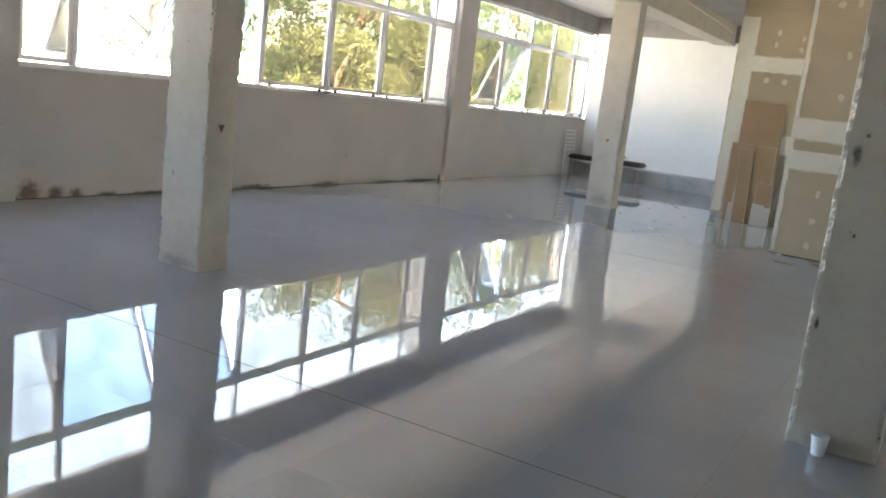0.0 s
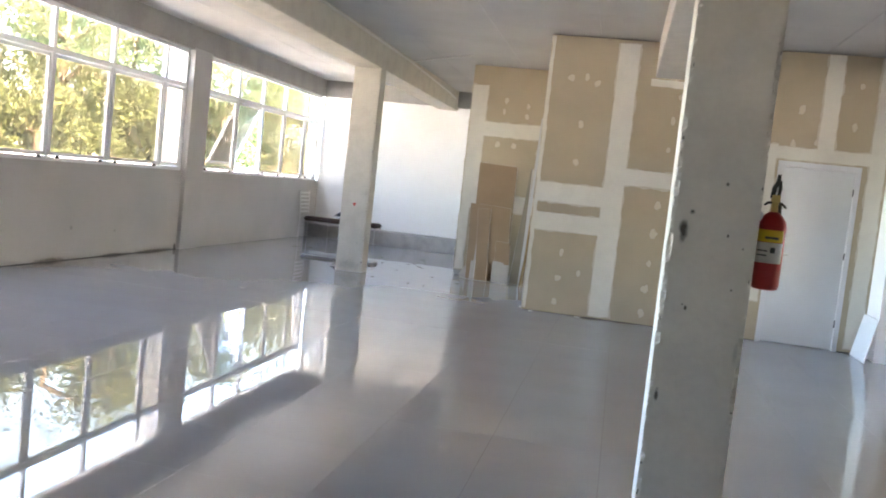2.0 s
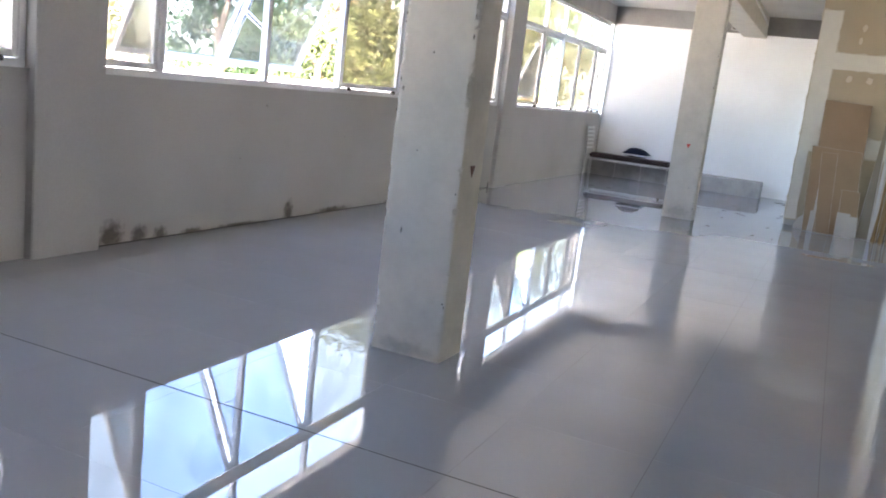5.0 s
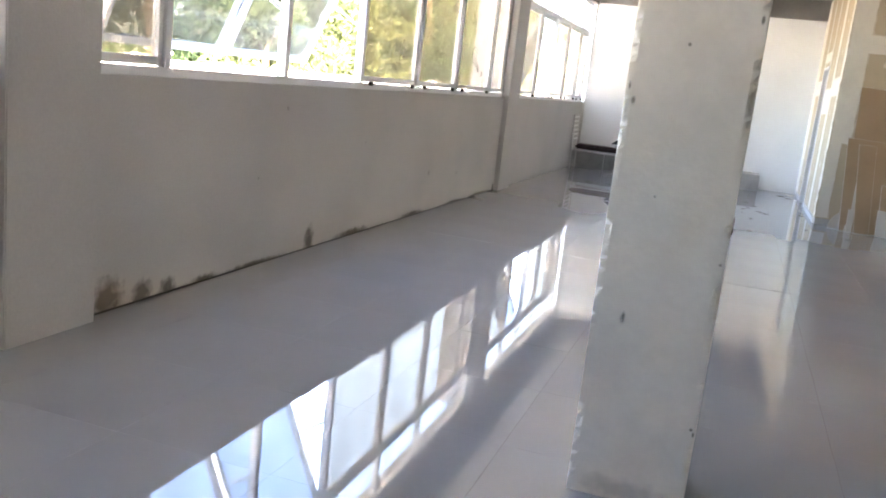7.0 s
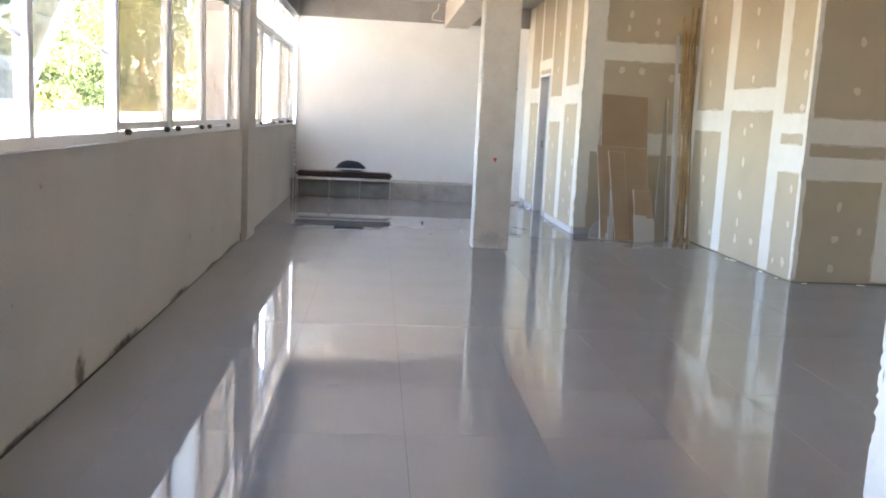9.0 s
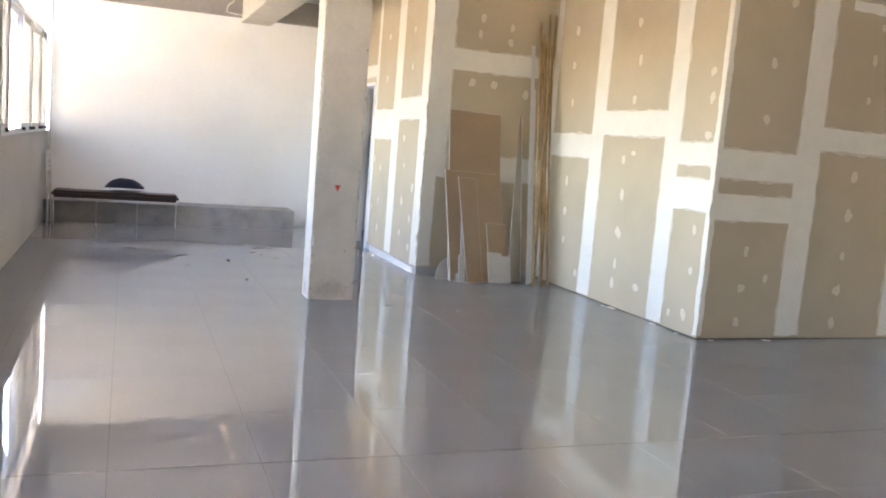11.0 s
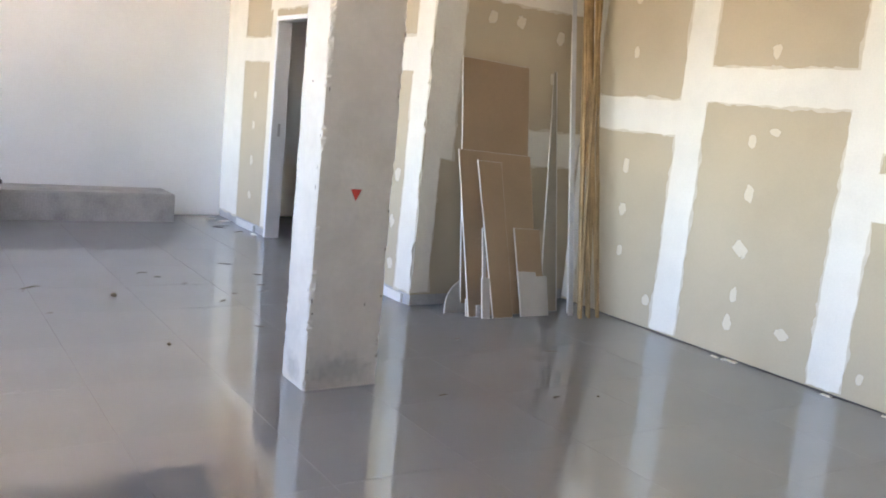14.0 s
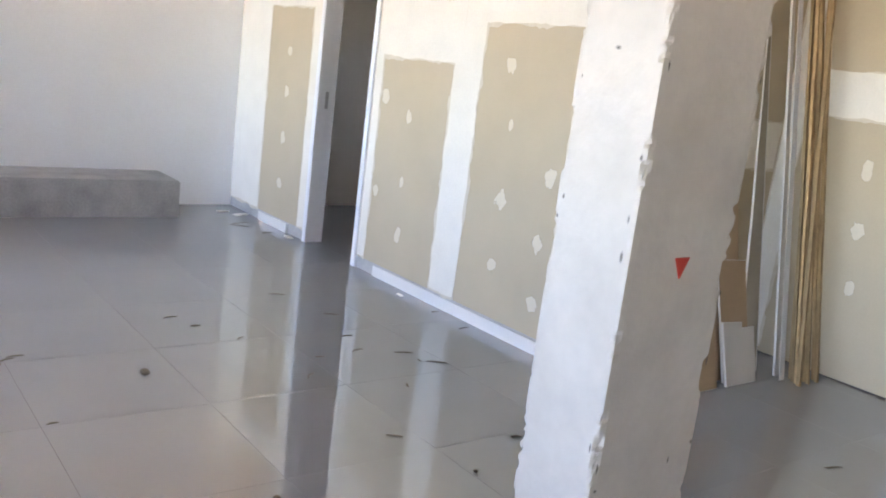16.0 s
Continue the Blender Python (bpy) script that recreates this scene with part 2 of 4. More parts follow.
M["door"] = mat("white_door_lacquer", (0.70, 0.72, 0.74), 0.45, stain=0.04, stain_size=3)
M["sticker"] = mat("red_sticker", (0.52, 0.045, 0.03), 0.5)
M["chip_dark"] = mat("faded_dark_paint", (0.15, 0.065, 0.055), 0.6, stain=0.3, stain_size=20)
M["debris"] = mat("dry_twig", (0.13, 0.11, 0.085), 0.9, grain=0.3)
M["pvc"] = mat("white_conduit", (0.66, 0.65, 0.62), 0.5, stain=0.1)
M["parapet"] = mat("white_outdoor_render", (0.78, 0.77, 0.74), 0.85, stain=0.1, stain_size=1.0)
M["skirt"] = mat("white_skirting_tile", (0.72, 0.71, 0.69), 0.25)

# the polish of the tile is a little uneven
_nt = M["tile"].node_tree
_b = _nt.nodes["Principled BSDF"]
_co = _nt.nodes.new("ShaderNodeNewGeometry")
_sm = _nt.nodes.new("ShaderNodeTexNoise")
_sm.inputs["Scale"].default_value, _sm.inputs["Detail"].default_value = 1.1, 7.0
_nt.links.new(_co.outputs["Position"], _sm.inputs["Vector"])
_rr = _nt.nodes.new("ShaderNodeMapRange")
_rr.inputs[1].default_value, _rr.inputs[2].default_value, _rr.inputs[3].default_value, _rr.inputs[4].default_value = 0.35, 0.75, 0.0, 0.012
_nt.links.new(_sm.outputs["Fac"], _rr.inputs[0])
_nt.links.new(_rr.outputs[0], _b.inputs["Roughness"])


# building dust lies over the polish
_dust = _nt.nodes.new("ShaderNodeBsdfDiffuse")
_dust.inputs[0].default_value = (0.45, 0.455, 0.46, 1)
_dn = _nt.nodes.new("ShaderNodeTexNoise")
_dn.inputs["Scale"].default_value, _dn.inputs["Detail"].default_value = 0.7, 9.0
_nt.links.new(_co.outputs["Position"], _dn.inputs["Vector"])
_dr = _nt.nodes.new("ShaderNodeMapRange")
_dr.inputs[1].default_value, _dr.inputs[2].default_value, _dr.inputs[3].default_value, _dr.inputs[4].default_value = 0.3, 0.7, 0.02, 0.07
_nt.links.new(_dn.outputs["Fac"], _dr.inputs[0])
_mix = _nt.nodes.new("ShaderNodeMixShader")
_nt.links.new(_dr.outputs[0], _mix.inputs[0])
_nt.links.new(_b.outputs[0], _mix.inputs[1])
_nt.links.new(_dust.outputs[0], _mix.inputs[2])
_nt.links.new(_mix.outputs[0], _nt.nodes["Material Output"].inputs["Surface"])

# ---- shapes ----
def slab_bm(corners, thick, towards):
    """A flat piece with the given outline, thickened along a direction."""
    bm = bmesh.new()
    t = Vector(towards).normalized() * thick
    lo = [bm.verts.new(c) for c in corners]
    hi = [bm.verts.new(Vector(c) + t) for c in corners]
    bm.faces.new(lo)
    bm.faces.new(hi[::-1])
    n = len(lo)
    for i in range(n):
        bm.faces.new((lo[i], hi[i], hi[(i + 1) % n], lo[(i + 1) % n]))
    bmesh.ops.recalc_face_normals(bm, faces=bm.faces[:])
    return bm


def ragged(u0, u1, v0, v1, rough=0.012, step=0.045, seed=0.0):
    """An outline round a rectangle, with uneven edges."""
    pts = []

    def run(a, b, n):
        for i in range(n):
            f = i / n
            pts.append((a[0] + (b[0] - a[0]) * f, a[1] + (b[1] - a[1]) * f))
    nu, nv = max(2, round((u1 - u0) / step)), max(2, round((v1 - v0) / step))
    run((u0, v0), (u1, v0), nu)
    run((u1, v0), (u1, v1), nv)
    run((u1, v1), (u0, v1), nu)
    run((u0, v1), (u0, v0), nv)
    out = []
    for u, v in pts:
        n1 = noise.noise(Vector((u * 9 + seed, v * 9, 1.7))) + 0.6 * noise.noise(Vector((u * 30, v * 30 + seed, 5.1)))
        n2 = noise.noise(Vector((u * 9, v * 9 + seed, 7.3))) + 0.6 * noise.noise(Vector((u * 30 + seed, v * 30, 2.9)))
        out.append((u + rough * n1, v + rough * n2))
    return out


def on_wall(axis, plane, pts, proud):
    """Outline in wall coordinates -> a thin slab lying on a wall that faces -y ('y'), -x ('x') or +x ('+x')."""
    if axis == "y":
        return slab_bm([(u, plane - 0.0004, v) for u, v in pts], proud, (0, -1, 0))
    if axis == "+x":
        return slab_bm([(plane + 0.0004, u, v) for u, v in pts], proud, (1, 0, 0))
    return slab_bm([(plane - 0.0004, u, v) for u, v in pts], proud, (-1, 0, 0))


def tube_bm(points, radius, sides=8, caps=True):
    """A round bar along a bent line."""
    bm = bmesh.new()
    rings = []
    pts = [Vector(p) for p in points]
    for i, p in enumerate(pts):
        d = (pts[min(i + 1, len(pts) - 1)] - pts[max(i - 1, 0)]).normalized()
        u = d.orthogonal().normalized()
        if rings:
            u = (ref - d * ref.dot(d)).normalized()
        ref = u
        w = d.cross(u)
        r = radius[i] if isinstance(radius, (list, tuple)) else radius
        rings.append([bm.verts.new(p + r * (math.cos(2 * math.pi * k / sides) * u + math.sin(2 * math.pi * k / sides) * w)) for k in range(sides)])
    for a, b in zip(rings, rings[1:]):
        for k in range(sides):
            f = bm.faces.new((a[k], a[(k + 1) % sides], b[(k + 1) % sides], b[k]))
            f.smooth = sides > 5
    if caps:
        bm.faces.new(rings[0][::-1])
        bm.faces.new(rings[-1])
    return bm


def lathe_bm(profile, sides=28, axis=(0, 0)):
    """A turned shape from (radius, height) pairs."""
    bm = bmesh.new()
    rings = [[bm.verts.new((axis[0] + r * math.cos(2 * math.pi * k / sides), axis[1] + r * math.sin(2 * math.pi * k / sides), z)) for k in range(sides)] for r, z in profile]
    for a, b in zip(rings, rings[1:]):
        for k in range(sides):
            f = bm.faces.new((a[k], a[(k + 1) % sides], b[(k + 1) % sides], b[k]))
            f.smooth = True
    bm.faces.new(rings[0][::-1])
    bm.faces.new(rings[-1])
    return bm


def worn_column_bm(x0, x1, y0, y1, z0, z1, wear=0.026, step=0.012, seed=0.0):
    """A square column whose plaster faces wander and whose arrises are chipped."""
    bm = bmesh.new()
    n_side, r = 10, 0.008
    ring = []
    for a, b in (((x0, y0), (x1, y0)), ((x1, y0), (x1, y1)), ((x1, y1), (x0, y1)), ((x0, y1), (x0, y0))):
        for i in range(n_side):
            f = (0.0, 0.02, 0.06, 0.15, 0.32, 0.5, 0.68, 0.85, 0.94, 0.98)[i]
            ring.append((a[0] + (b[0] - a[0]) * f, a[1] + (b[1] - a[1]) * f, min(f, 1 - f)))
    cx, cy = (x0 + x1) / 2, (y0 + y1) / 2
    nz = int((z1 - z0) / step)
    rows = []
    for j in range(nz + 1):
        z = z0 + (z1 - z0) * j / nz
        row = []
        for x, y, e in ring:
            d = Vector((cx - x, cy - y, 0))
            corner = max(0.0, 1 - e / 0.05)
            chip = max(0.0, noise.noise(Vector((x * 6 + seed, y * 6, z * 7))) + 0.9 * noise.noise(Vector((x * 24, y * 24 + seed, z * 48)))) * corner
            wob = 0.0018 * noise.noise(Vector((x * 3 + seed, y * 3, z * 2.2)))
            k = (r * corner * 0.35 + wear * chip) / max(d.length, 1e-6) + wob / max(d.length, 1e-6)
            row.append(bm.verts.new((x + d.x * k, y + d.y * k, z)))
        rows.append(row)
    n = len(ring)
    for a, b in zip(rows, rows[1:]):
        for k in range(n):
            bm.faces.new((a[k], a[(k + 1) % n], b[(k + 1) % n], b[k]))
    bm.faces.new(rows[0][::-1])
    bm.faces.new(rows[-1])
    return bm


def thing(name, label, category, group="", at=(0, 0, 0)):
    """The Empty at the base of a thing; its parts are built in the thing's own metres."""
    e = new(name)
    e.empty_display_size = 0.1
    e.matrix_basis = pose(*at)
    return tagged(e, label, category, group)


# ---- ground, terrace and trees outside ----
structure("ground", box_bm(-400, 400, -400, 400, -1.0, -0.6), M["ground"], "pale sunlit yard round the building", "ground")
structure("parapet", box_bm(-5.3, -5.1, -30, 60, -0.6, 1.12, 0.02), M["parapet"], "white rendered garden wall outside", "wall")
structure("terrace", box_bm(-5.1, -0.46, -30, 60, -0.6, -0.05), M["terrace"], "pale concrete terrace under the windows", "terrace")


def tree(x, y, height, spread, material, seed, count=5200, leaf=0.17):
    rnd = random.Random(seed)
    t = thing("tree", "leafy tree with sunlit yellow green foliage", "tree", "trees outside the windows", at=(x, y, -0.6))
    trunk = [(0.25 * rnd.uniform(-1, 1) * i / 5, 0.25 * rnd.uniform(-1, 1) * i / 5, height * 0.75 * i / 5) for i in range(6)]
    part("trunk", tube_bm(trunk, [0.16 - 0.022 * i for i in range(6)], 8), M["bark"], t)
    blobs = []
    for i in range(9):
        base = Vector(trunk[1 + i % 5])
        a, up = rnd.uniform(0, 2 * math.pi), rnd.uniform(0.1, 0.6)
        reach = spread * rnd.uniform(0.45, 0.95)
        tip = base + Vector((math.cos(a) * reach, math.sin(a) * reach, reach * up))
        mid = (base + tip) / 2 + Vector((0, 0, 0.15 * reach))
        part("limb", tube_bm([base, mid, tip], [0.06, 0.04, 0.015], 6), M["bark"], t)
        blobs += [(tip, spread * rnd.uniform(0.28, 0.5)), (mid, spread * rnd.uniform(0.2, 0.4))]
    blobs.append((Vector(trunk[-1]), spread * 0.55))
    for i in range(7):
        a = rnd.uniform(0, 2 * math.pi)
        blobs.append((Vector((math.cos(a) * spread * 0.6, math.sin(a) * spread * 0.6, rnd.uniform(0.25, 0.9) * height)), spread * rnd.uniform(0.2, 0.42)))
    rs = np.random.RandomState(seed)
    pick = rs.randint(0, len(blobs), count)
    c = np.array([blobs[i][0] for i in pick])
    rad = np.array([blobs[i][1] for i in pick])
    d = rs.normal(size=(count, 3))
    d /= np.linalg.norm(d, axis=1)[:, None]
    p = c + d * (rad * rs.uniform(0.35, 1.0, count) ** 0.5)[:, None] * np.array([1, 1, 0.8])
    p[:, 2] = np.maximum(p[:, 2], 0.1)
    u = rs.normal(size=(count, 3)) + np.array([0, 0, -0.7])
    u /= np.linalg.norm(u, axis=1)[:, None]
    w = np.cross(u, rs.normal(size=(count, 3)))
    w /= np.linalg.norm(w, axis=1)[:, None]
    s = leaf * rs.uniform(0.5, 1.3, count)[:, None]
    verts = np.stack([p, p + u * s * 0.5 + w * s * 0.17, p + u * s, p + u * s * 0.5 - w * s * 0.17], 1).reshape(-1, 3)
    me = bpy.data.meshes.new("crown")
    me.from_pydata(verts.tolist(), [], np.arange(4 * count).reshape(-1, 4).tolist())
    me.materials.append(material)
    crown = new("crown", me)
    crown.parent = t
    return t


TREES = ((-9.5, 17.0, 5.5, 2.0, 0), (-8.0, 19.5, 7.5, 3.0, 1), (-8.8, 24.0, 8.0, 3.2, 0), (-7.5, 28.5, 7.5, 3.2, 1), (-10.5, 33.5, 9.0, 3.8, 0),
         (-7.5, 36.0, 8.0, 3.4, 1), (-17.0, 20.0, 6.0, 2.6, 1), (-13.5, 26.0, 9.0, 3.8, 0), (-30.0, 18.0, 5.0, 3.0, 1), (-40.0, 12.0, 4.6, 3.4, 1), (-46.0, 3.0, 4.4, 3.6, 1), (-10.0, 43.0, 10.0, 4.2, 0),
         (-6.8, 22.0, 4.0, 1.7, 1), (-6.6, 17.0, 3.4, 1.5, 1), (-6.9, 26.5, 4.4, 1.8, 0), (-20.0, 38.0, 11.0, 5.0, 0))
for i, (x, y, h, s, gold) in enumerate(TREES):
    tree(x, y, h, s, M["leaf_gold"] if gold else M["leaf"], 11 + i, 2000 if x < -25 else 3600 if x < -15 and y < 30 else (9500 if s < 3.5 else 11500), 0.18 if s < 3.5 else 0.25)

# ---- shell of the room ----
panels = [box_bm(-0.14, X_END + 0.3, Y_BACK - 0.3, Y_FAR + 0.3, CEIL + 0.006, CEIL + 0.25)]
for i in range(11):
    for j in range(11):
        panels.append(box_bm(max(-0.14, -0.25 + 1.22 * i), -0.25 + 1.22 * i + 1.215, Y_BACK - 0.2 + 2.44 * j, Y_BACK - 0.2 + 2.44 * j + 2.435, CEIL, CEIL + 0.008))
ceiling = structure("ceiling", join(*panels), M["ceiling"], "unfinished pale concrete slab ceiling with formwork joints", "ceiling")
structure("roof", box_bm(-0.20, X_END + 0.5, Y_BACK - 0.5, Y_FAR + 0.5, CEIL + 0.26, CEIL + 0.42, 0.01), M["beam"], "flat concrete roof slab", "roof")
structure("wall_far", box_bm(-0.3, X_RIGHT + 0.3, Y_FAR, Y_FAR + 0.25, -0.2, CEIL), M["wall_white"], "freshly painted plain white end wall", "wall")
structure("wall_rear", box_bm(-0.3, X_END + 0.3, Y_BACK - 0.25, Y_BACK, -0.2, CEIL), M["wall_white"], "plain white rear wall", "wall")
# unseen dark ground, added to keep sun bounce off the ceiling
structure("side_yard", box_bm(X_END + 0.3, 60, Y_BACK - 0.3, 60, -0.6, -0.05), M["paving"], "unseen dark ground added beside the building to cut bounced light", "pavement")
# the small hole at y 14.6 to 15.4 is added, to brighten the back room
wall_right = structure("wall_right", join(box_bm(X_RIGHT, X_RIGHT + 0.2, 9.55, 14.6, -0.2, CEIL), box_bm(X_RIGHT, X_RIGHT + 0.2, 15.4, Y_FAR, -0.2, CEIL), box_bm(X_RIGHT, X_RIGHT + 0.2, 14.6, 15.4, -0.2, 1.7), box_bm(X_RIGHT, X_RIGHT + 0.2, 14.6, 15.4, 2.2, CEIL)), M["wall_white"], "white side wall beside the doorway, with an unseen opening added for light", "wall")
# the opening at y 6.0 to 7.4 is added, to light the board front
structure("wall_right_far", join(box_bm(X_END, X_END + 0.2, Y_BACK, 6.0, -0.2, CEIL), box_bm(X_END, X_END + 0.2, 7.4, 10.2, -0.2, CEIL), box_bm(X_END, X_END + 0.2, 6.0, 7.4, -0.2, 0.9), box_bm(X_END, X_END + 0.2, 6.0, 7.4, 1.75, CEIL), box_bm(X_RIGHT + 0.2, X_END, 10.0, 10.2, -0.2, CEIL)), M["board"], "plasterboard side of the hall with an unseen opening added for daylight", "wall")
wall_window = structure("wall_window", box_bm(-WALL_T, 0, Y_BACK, Y_FAR, -0.2, SILL - 0.01), M["wall_dado"], "white rendered low wall under the windows, greyed for its shade", "wall")
structure("lintel_window", box_bm(-0.20, 0.05, Y_BACK, Y_FAR, HEAD, CEIL), M["beam"], "grey concrete ring beam over the windows", "beam")
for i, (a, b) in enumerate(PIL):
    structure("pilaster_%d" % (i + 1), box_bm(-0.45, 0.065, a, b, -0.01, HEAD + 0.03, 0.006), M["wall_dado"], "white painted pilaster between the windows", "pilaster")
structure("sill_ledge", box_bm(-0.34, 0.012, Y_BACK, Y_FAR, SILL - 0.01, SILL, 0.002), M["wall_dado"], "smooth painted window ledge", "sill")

# columns and beams
for i, (c, label) in enumerate(((COL_A, "worn plastered concrete column near the windows"), (COL_B, "worn plastered concrete column with a red triangle"), (COL_C, "chipped plastered concrete column with an extinguisher"))):
    structure("column_%d" % (i + 1), worn_column_bm(*c, -0.01, BEAM_Z + 0.01, seed=3.1 * i), M["concrete"], label, "column")
structure("beam_1", box_bm(2.44, 2.85, Y_BACK, Y_FAR, BEAM_Z, CEIL, 0.008), M["concrete"], "pale concrete beam over the window-side columns", "beam")
structure("beam_2", box_bm(6.50, 6.89, Y_BACK, DW_Y + 0.02, BEAM_Z - 0.04, CEIL, 0.008), M["concrete"], "pale concrete beam ending at the plasterboard", "beam")
structure("beam_far", box_bm(0.05, REC_X, Y_FAR - 0.10, Y_FAR, 2.92, CEIL, 0.006), M["beam"], "bare grey concrete beam over the white wall", "beam")
structure("kerb", box_bm(0, 3.25, 16.53, Y_FAR, -0.01, 0.28, 0.012), M["kerb"], "bare grey concrete ledge along the white wall", "ledge")

# ---- windows ----
FRAME_X = -0.05


def bar(name, y0, y1, z0, z1, parent, depth=0.05, x=FRAME_X, label=""):
    return part(name, box_bm(x - depth / 2, x + depth / 2, y0, y1, z0, z1, 0.004), M["alu"], parent, label)


def window(name, y0, y1, mullions, opened, label):
    w = tagged(new(name), label, "window", kind="structure")
    bar("sill_rail", y0, y1, SILL, SILL + 0.05, w)
    bar("head_rail", y0, y1, HEAD - 0.05, HEAD, w)
    bar("transom", y0 + 0.045, y1 - 0.045, TRANSOM - 0.03, TRANSOM + 0.03, w, 0.056)
    bar("jamb", y0, y0 + 0.05, SILL + 0.05, HEAD - 0.05, w)
    bar("jamb", y1 - 0.05, y1, SILL + 0.05, HEAD - 0.05, w)
    edges = [y0 + 0.025, *mullions, y1 - 0.025]
    for m in mullions:
        bar("mullion", m - 0.028, m + 0.028, SILL + 0.05, HEAD - 0.05, w, 0.062)
    for a, b in zip(edges, edges[1:]):
        a, b = a + 0.02, b - 0.02
        pane = part("pane", box_bm(FRAME_X - 0.003, FRAME_X + 0.003, a, b, TRANSOM + 0.02, HEAD - 0.04), M["glass_top"], w)
        pane.visible_shadow = False
        is_open = any(abs(a - o) < 0.3 for o in opened)
        tilt = 24.0 if is_open else 0.0
        m = pose(FRAME_X - 0.006, 0, TRANSOM - 0.035, 0, tilt, 0)
        h = TRANSOM - 0.035 - SILL - 0.055
        sash = part("sash", join(box_bm(-0.02, 0.02, a + 0.004, a + 0.042, -h, 0), box_bm(-0.02, 0.02, b - 0.042, b - 0.004, -h, 0), box_bm(-0.018, 0.018, a + 0.042, b - 0.042, -0.04, 0), box_bm(-0.018, 0.018, a + 0.042, b - 0.042, -h, -h + 0.045)), M["alu"], w, "open tilted sash" if is_open else "")
        sash.matrix_basis = m
        g = part("sash_pane", box_bm(-0.003, 0.003, a + 0.03, b - 0.03, -h + 0.03, -0.03), M["glass_sash"] if is_open else M["glass"], sash)
        g.visible_shadow = False
        if is_open:
            s = math.sin(radians(tilt))
            for yy in (a + 0.02, b - 0.02):
                part("stay", tube_bm([(FRAME_X, yy, SILL + 0.45), (FRAME_X - 0.006 - 0.55 * h * s, yy, TRANSOM - 0.035 - 0.55 * h * math.cos(radians(tilt)))], 0.009, 6), M["alu"], w)
        else:
            for yy in (a + 0.14, b - 0.14):
                if b - a > 0.7:
                    part("catch", box_bm(FRAME_X + 0.02, FRAME_X + 0.055, yy - 0.02, yy + 0.02, SILL + 0.03, SILL + 0.065, 0.006), M["black"], w, "black catch")
    return w


window("window_1", -3.73, 3.73, [-3.1, -1.9, -0.7, 0.5, 1.7, 2.9], [0.5], "white aluminium window band with tilting sashes")
window("window_2", 4.26, 11.41, [4.84, 6.06, 7.23, 8.45, 9.59, 10.82], [4.84, 6.06], "white aluminium window band with two sashes tilted open")
window("window_3", 11.94, 16.98, [13.12, 14.12, 15.12, 16.2], [13.12], "white aluminium window band with one sash tilted open")
# unseen stretch walled up to hold light off the front faces
structure("wall_window_rear", box_bm(-WALL_T, -0.004, Y_BACK, -4.25, SILL, HEAD), M["wall_dado"], "unseen plain wall behind the last pilaster, added to cut light", "wall")

# ---- plasterboard partitions ----
GAP = 0.008
wall_front = structure("wall_board_front", join(box_bm(DW_X, 7.93, DW_Y, DW_Y + 0.12, GAP, CEIL - 0.02), box_bm(7.93, 8.79, DW_Y, DW_Y + 0.12, 2.03, CEIL - 0.02), box_bm(8.79, X_RIGHT, DW_Y, DW_Y + 0.12, GAP, CEIL - 0.02)), M["board"], "unpainted plasterboard wall with white taped joints", "wall")
wall_side = structure("wall_board_side", box_bm(DW_X, DW_X + 0.12, DW_Y + 0.12, REC_Y, GAP, CEIL - 0.02), M["board"], "unpainted plasterboard side wall with white taped joints", "wall")
wall_niche = structure("wall_board_niche", box_bm(REC_X + 0.12, DW_X + 0.12, REC_Y, REC_Y + 0.12, 0.08, CEIL - 0.02), M["board"], "unpainted plasterboard wall of the niche", "wall")
DOOR_Y0, DOOR_Y1, DOOR_H = 14.98, 15.64, 2.05
wall_door = structure("wall_board_door", join(box_bm(REC_X, REC_X + 0.12, REC_Y, DOOR_Y0 - 0.05, 0.08, CEIL - 0.02), box_bm(REC_X, REC_X + 0.12, DOOR_Y0 - 0.05, DOOR_Y1 + 0.05, DOOR_H + 0.04, CEIL - 0.02), box_bm(REC_X, REC_X + 0.12, DOOR_Y1 + 0.05, Y_FAR, 0.08, CEIL - 0.02)), M["board"], "plasterboard wall with taped joints and a doorway", "wall")
structure("baseboard_niche", join(box_bm(REC_X + 0.006, REC_X + 0.114, REC_Y + 0.006, DOOR_Y0 - 0.05, -0.01, 0.08), box_bm(REC_X + 0.114, DW_X, REC_Y + 0.006, REC_Y + 0.114, -0.01, 0.08), box_bm(REC_X + 0.006, REC_X + 0.114, DOOR_Y1 + 0.05, Y_FAR, -0.01, 0.08)), M["kerb"], "bare cement strip under the plasterboard", "baseboard")
# black strip in the gap, its shade given as colour
structure("baseboard_front", join(box_bm(DW_X + 0.012, 7.93, DW_Y + 0.012, DW_Y + 0.11, -0.01, GAP), box_bm(8.79, X_RIGHT, DW_Y + 0.012, DW_Y + 0.11, -0.01, GAP), box_bm(DW_X + 0.012, DW_X + 0.11, DW_Y + 0.12, REC_Y, -0.01, GAP)), M["rubber"], "black strip painting the shade in the gap under the plasterboard", "baseboard")
structure("skirting_door_wall", join(box_bm(REC_X - 0.012, REC_X + 0.005, 13.0, 14.70, -0.005, 0.068, 0.002), box_bm(REC_X - 0.012, REC_X + 0.005, 15.95, 16.45, -0.005, 0.068, 0.002)), M["skirt"], "white tile skirting under the plasterboard", "skirting")


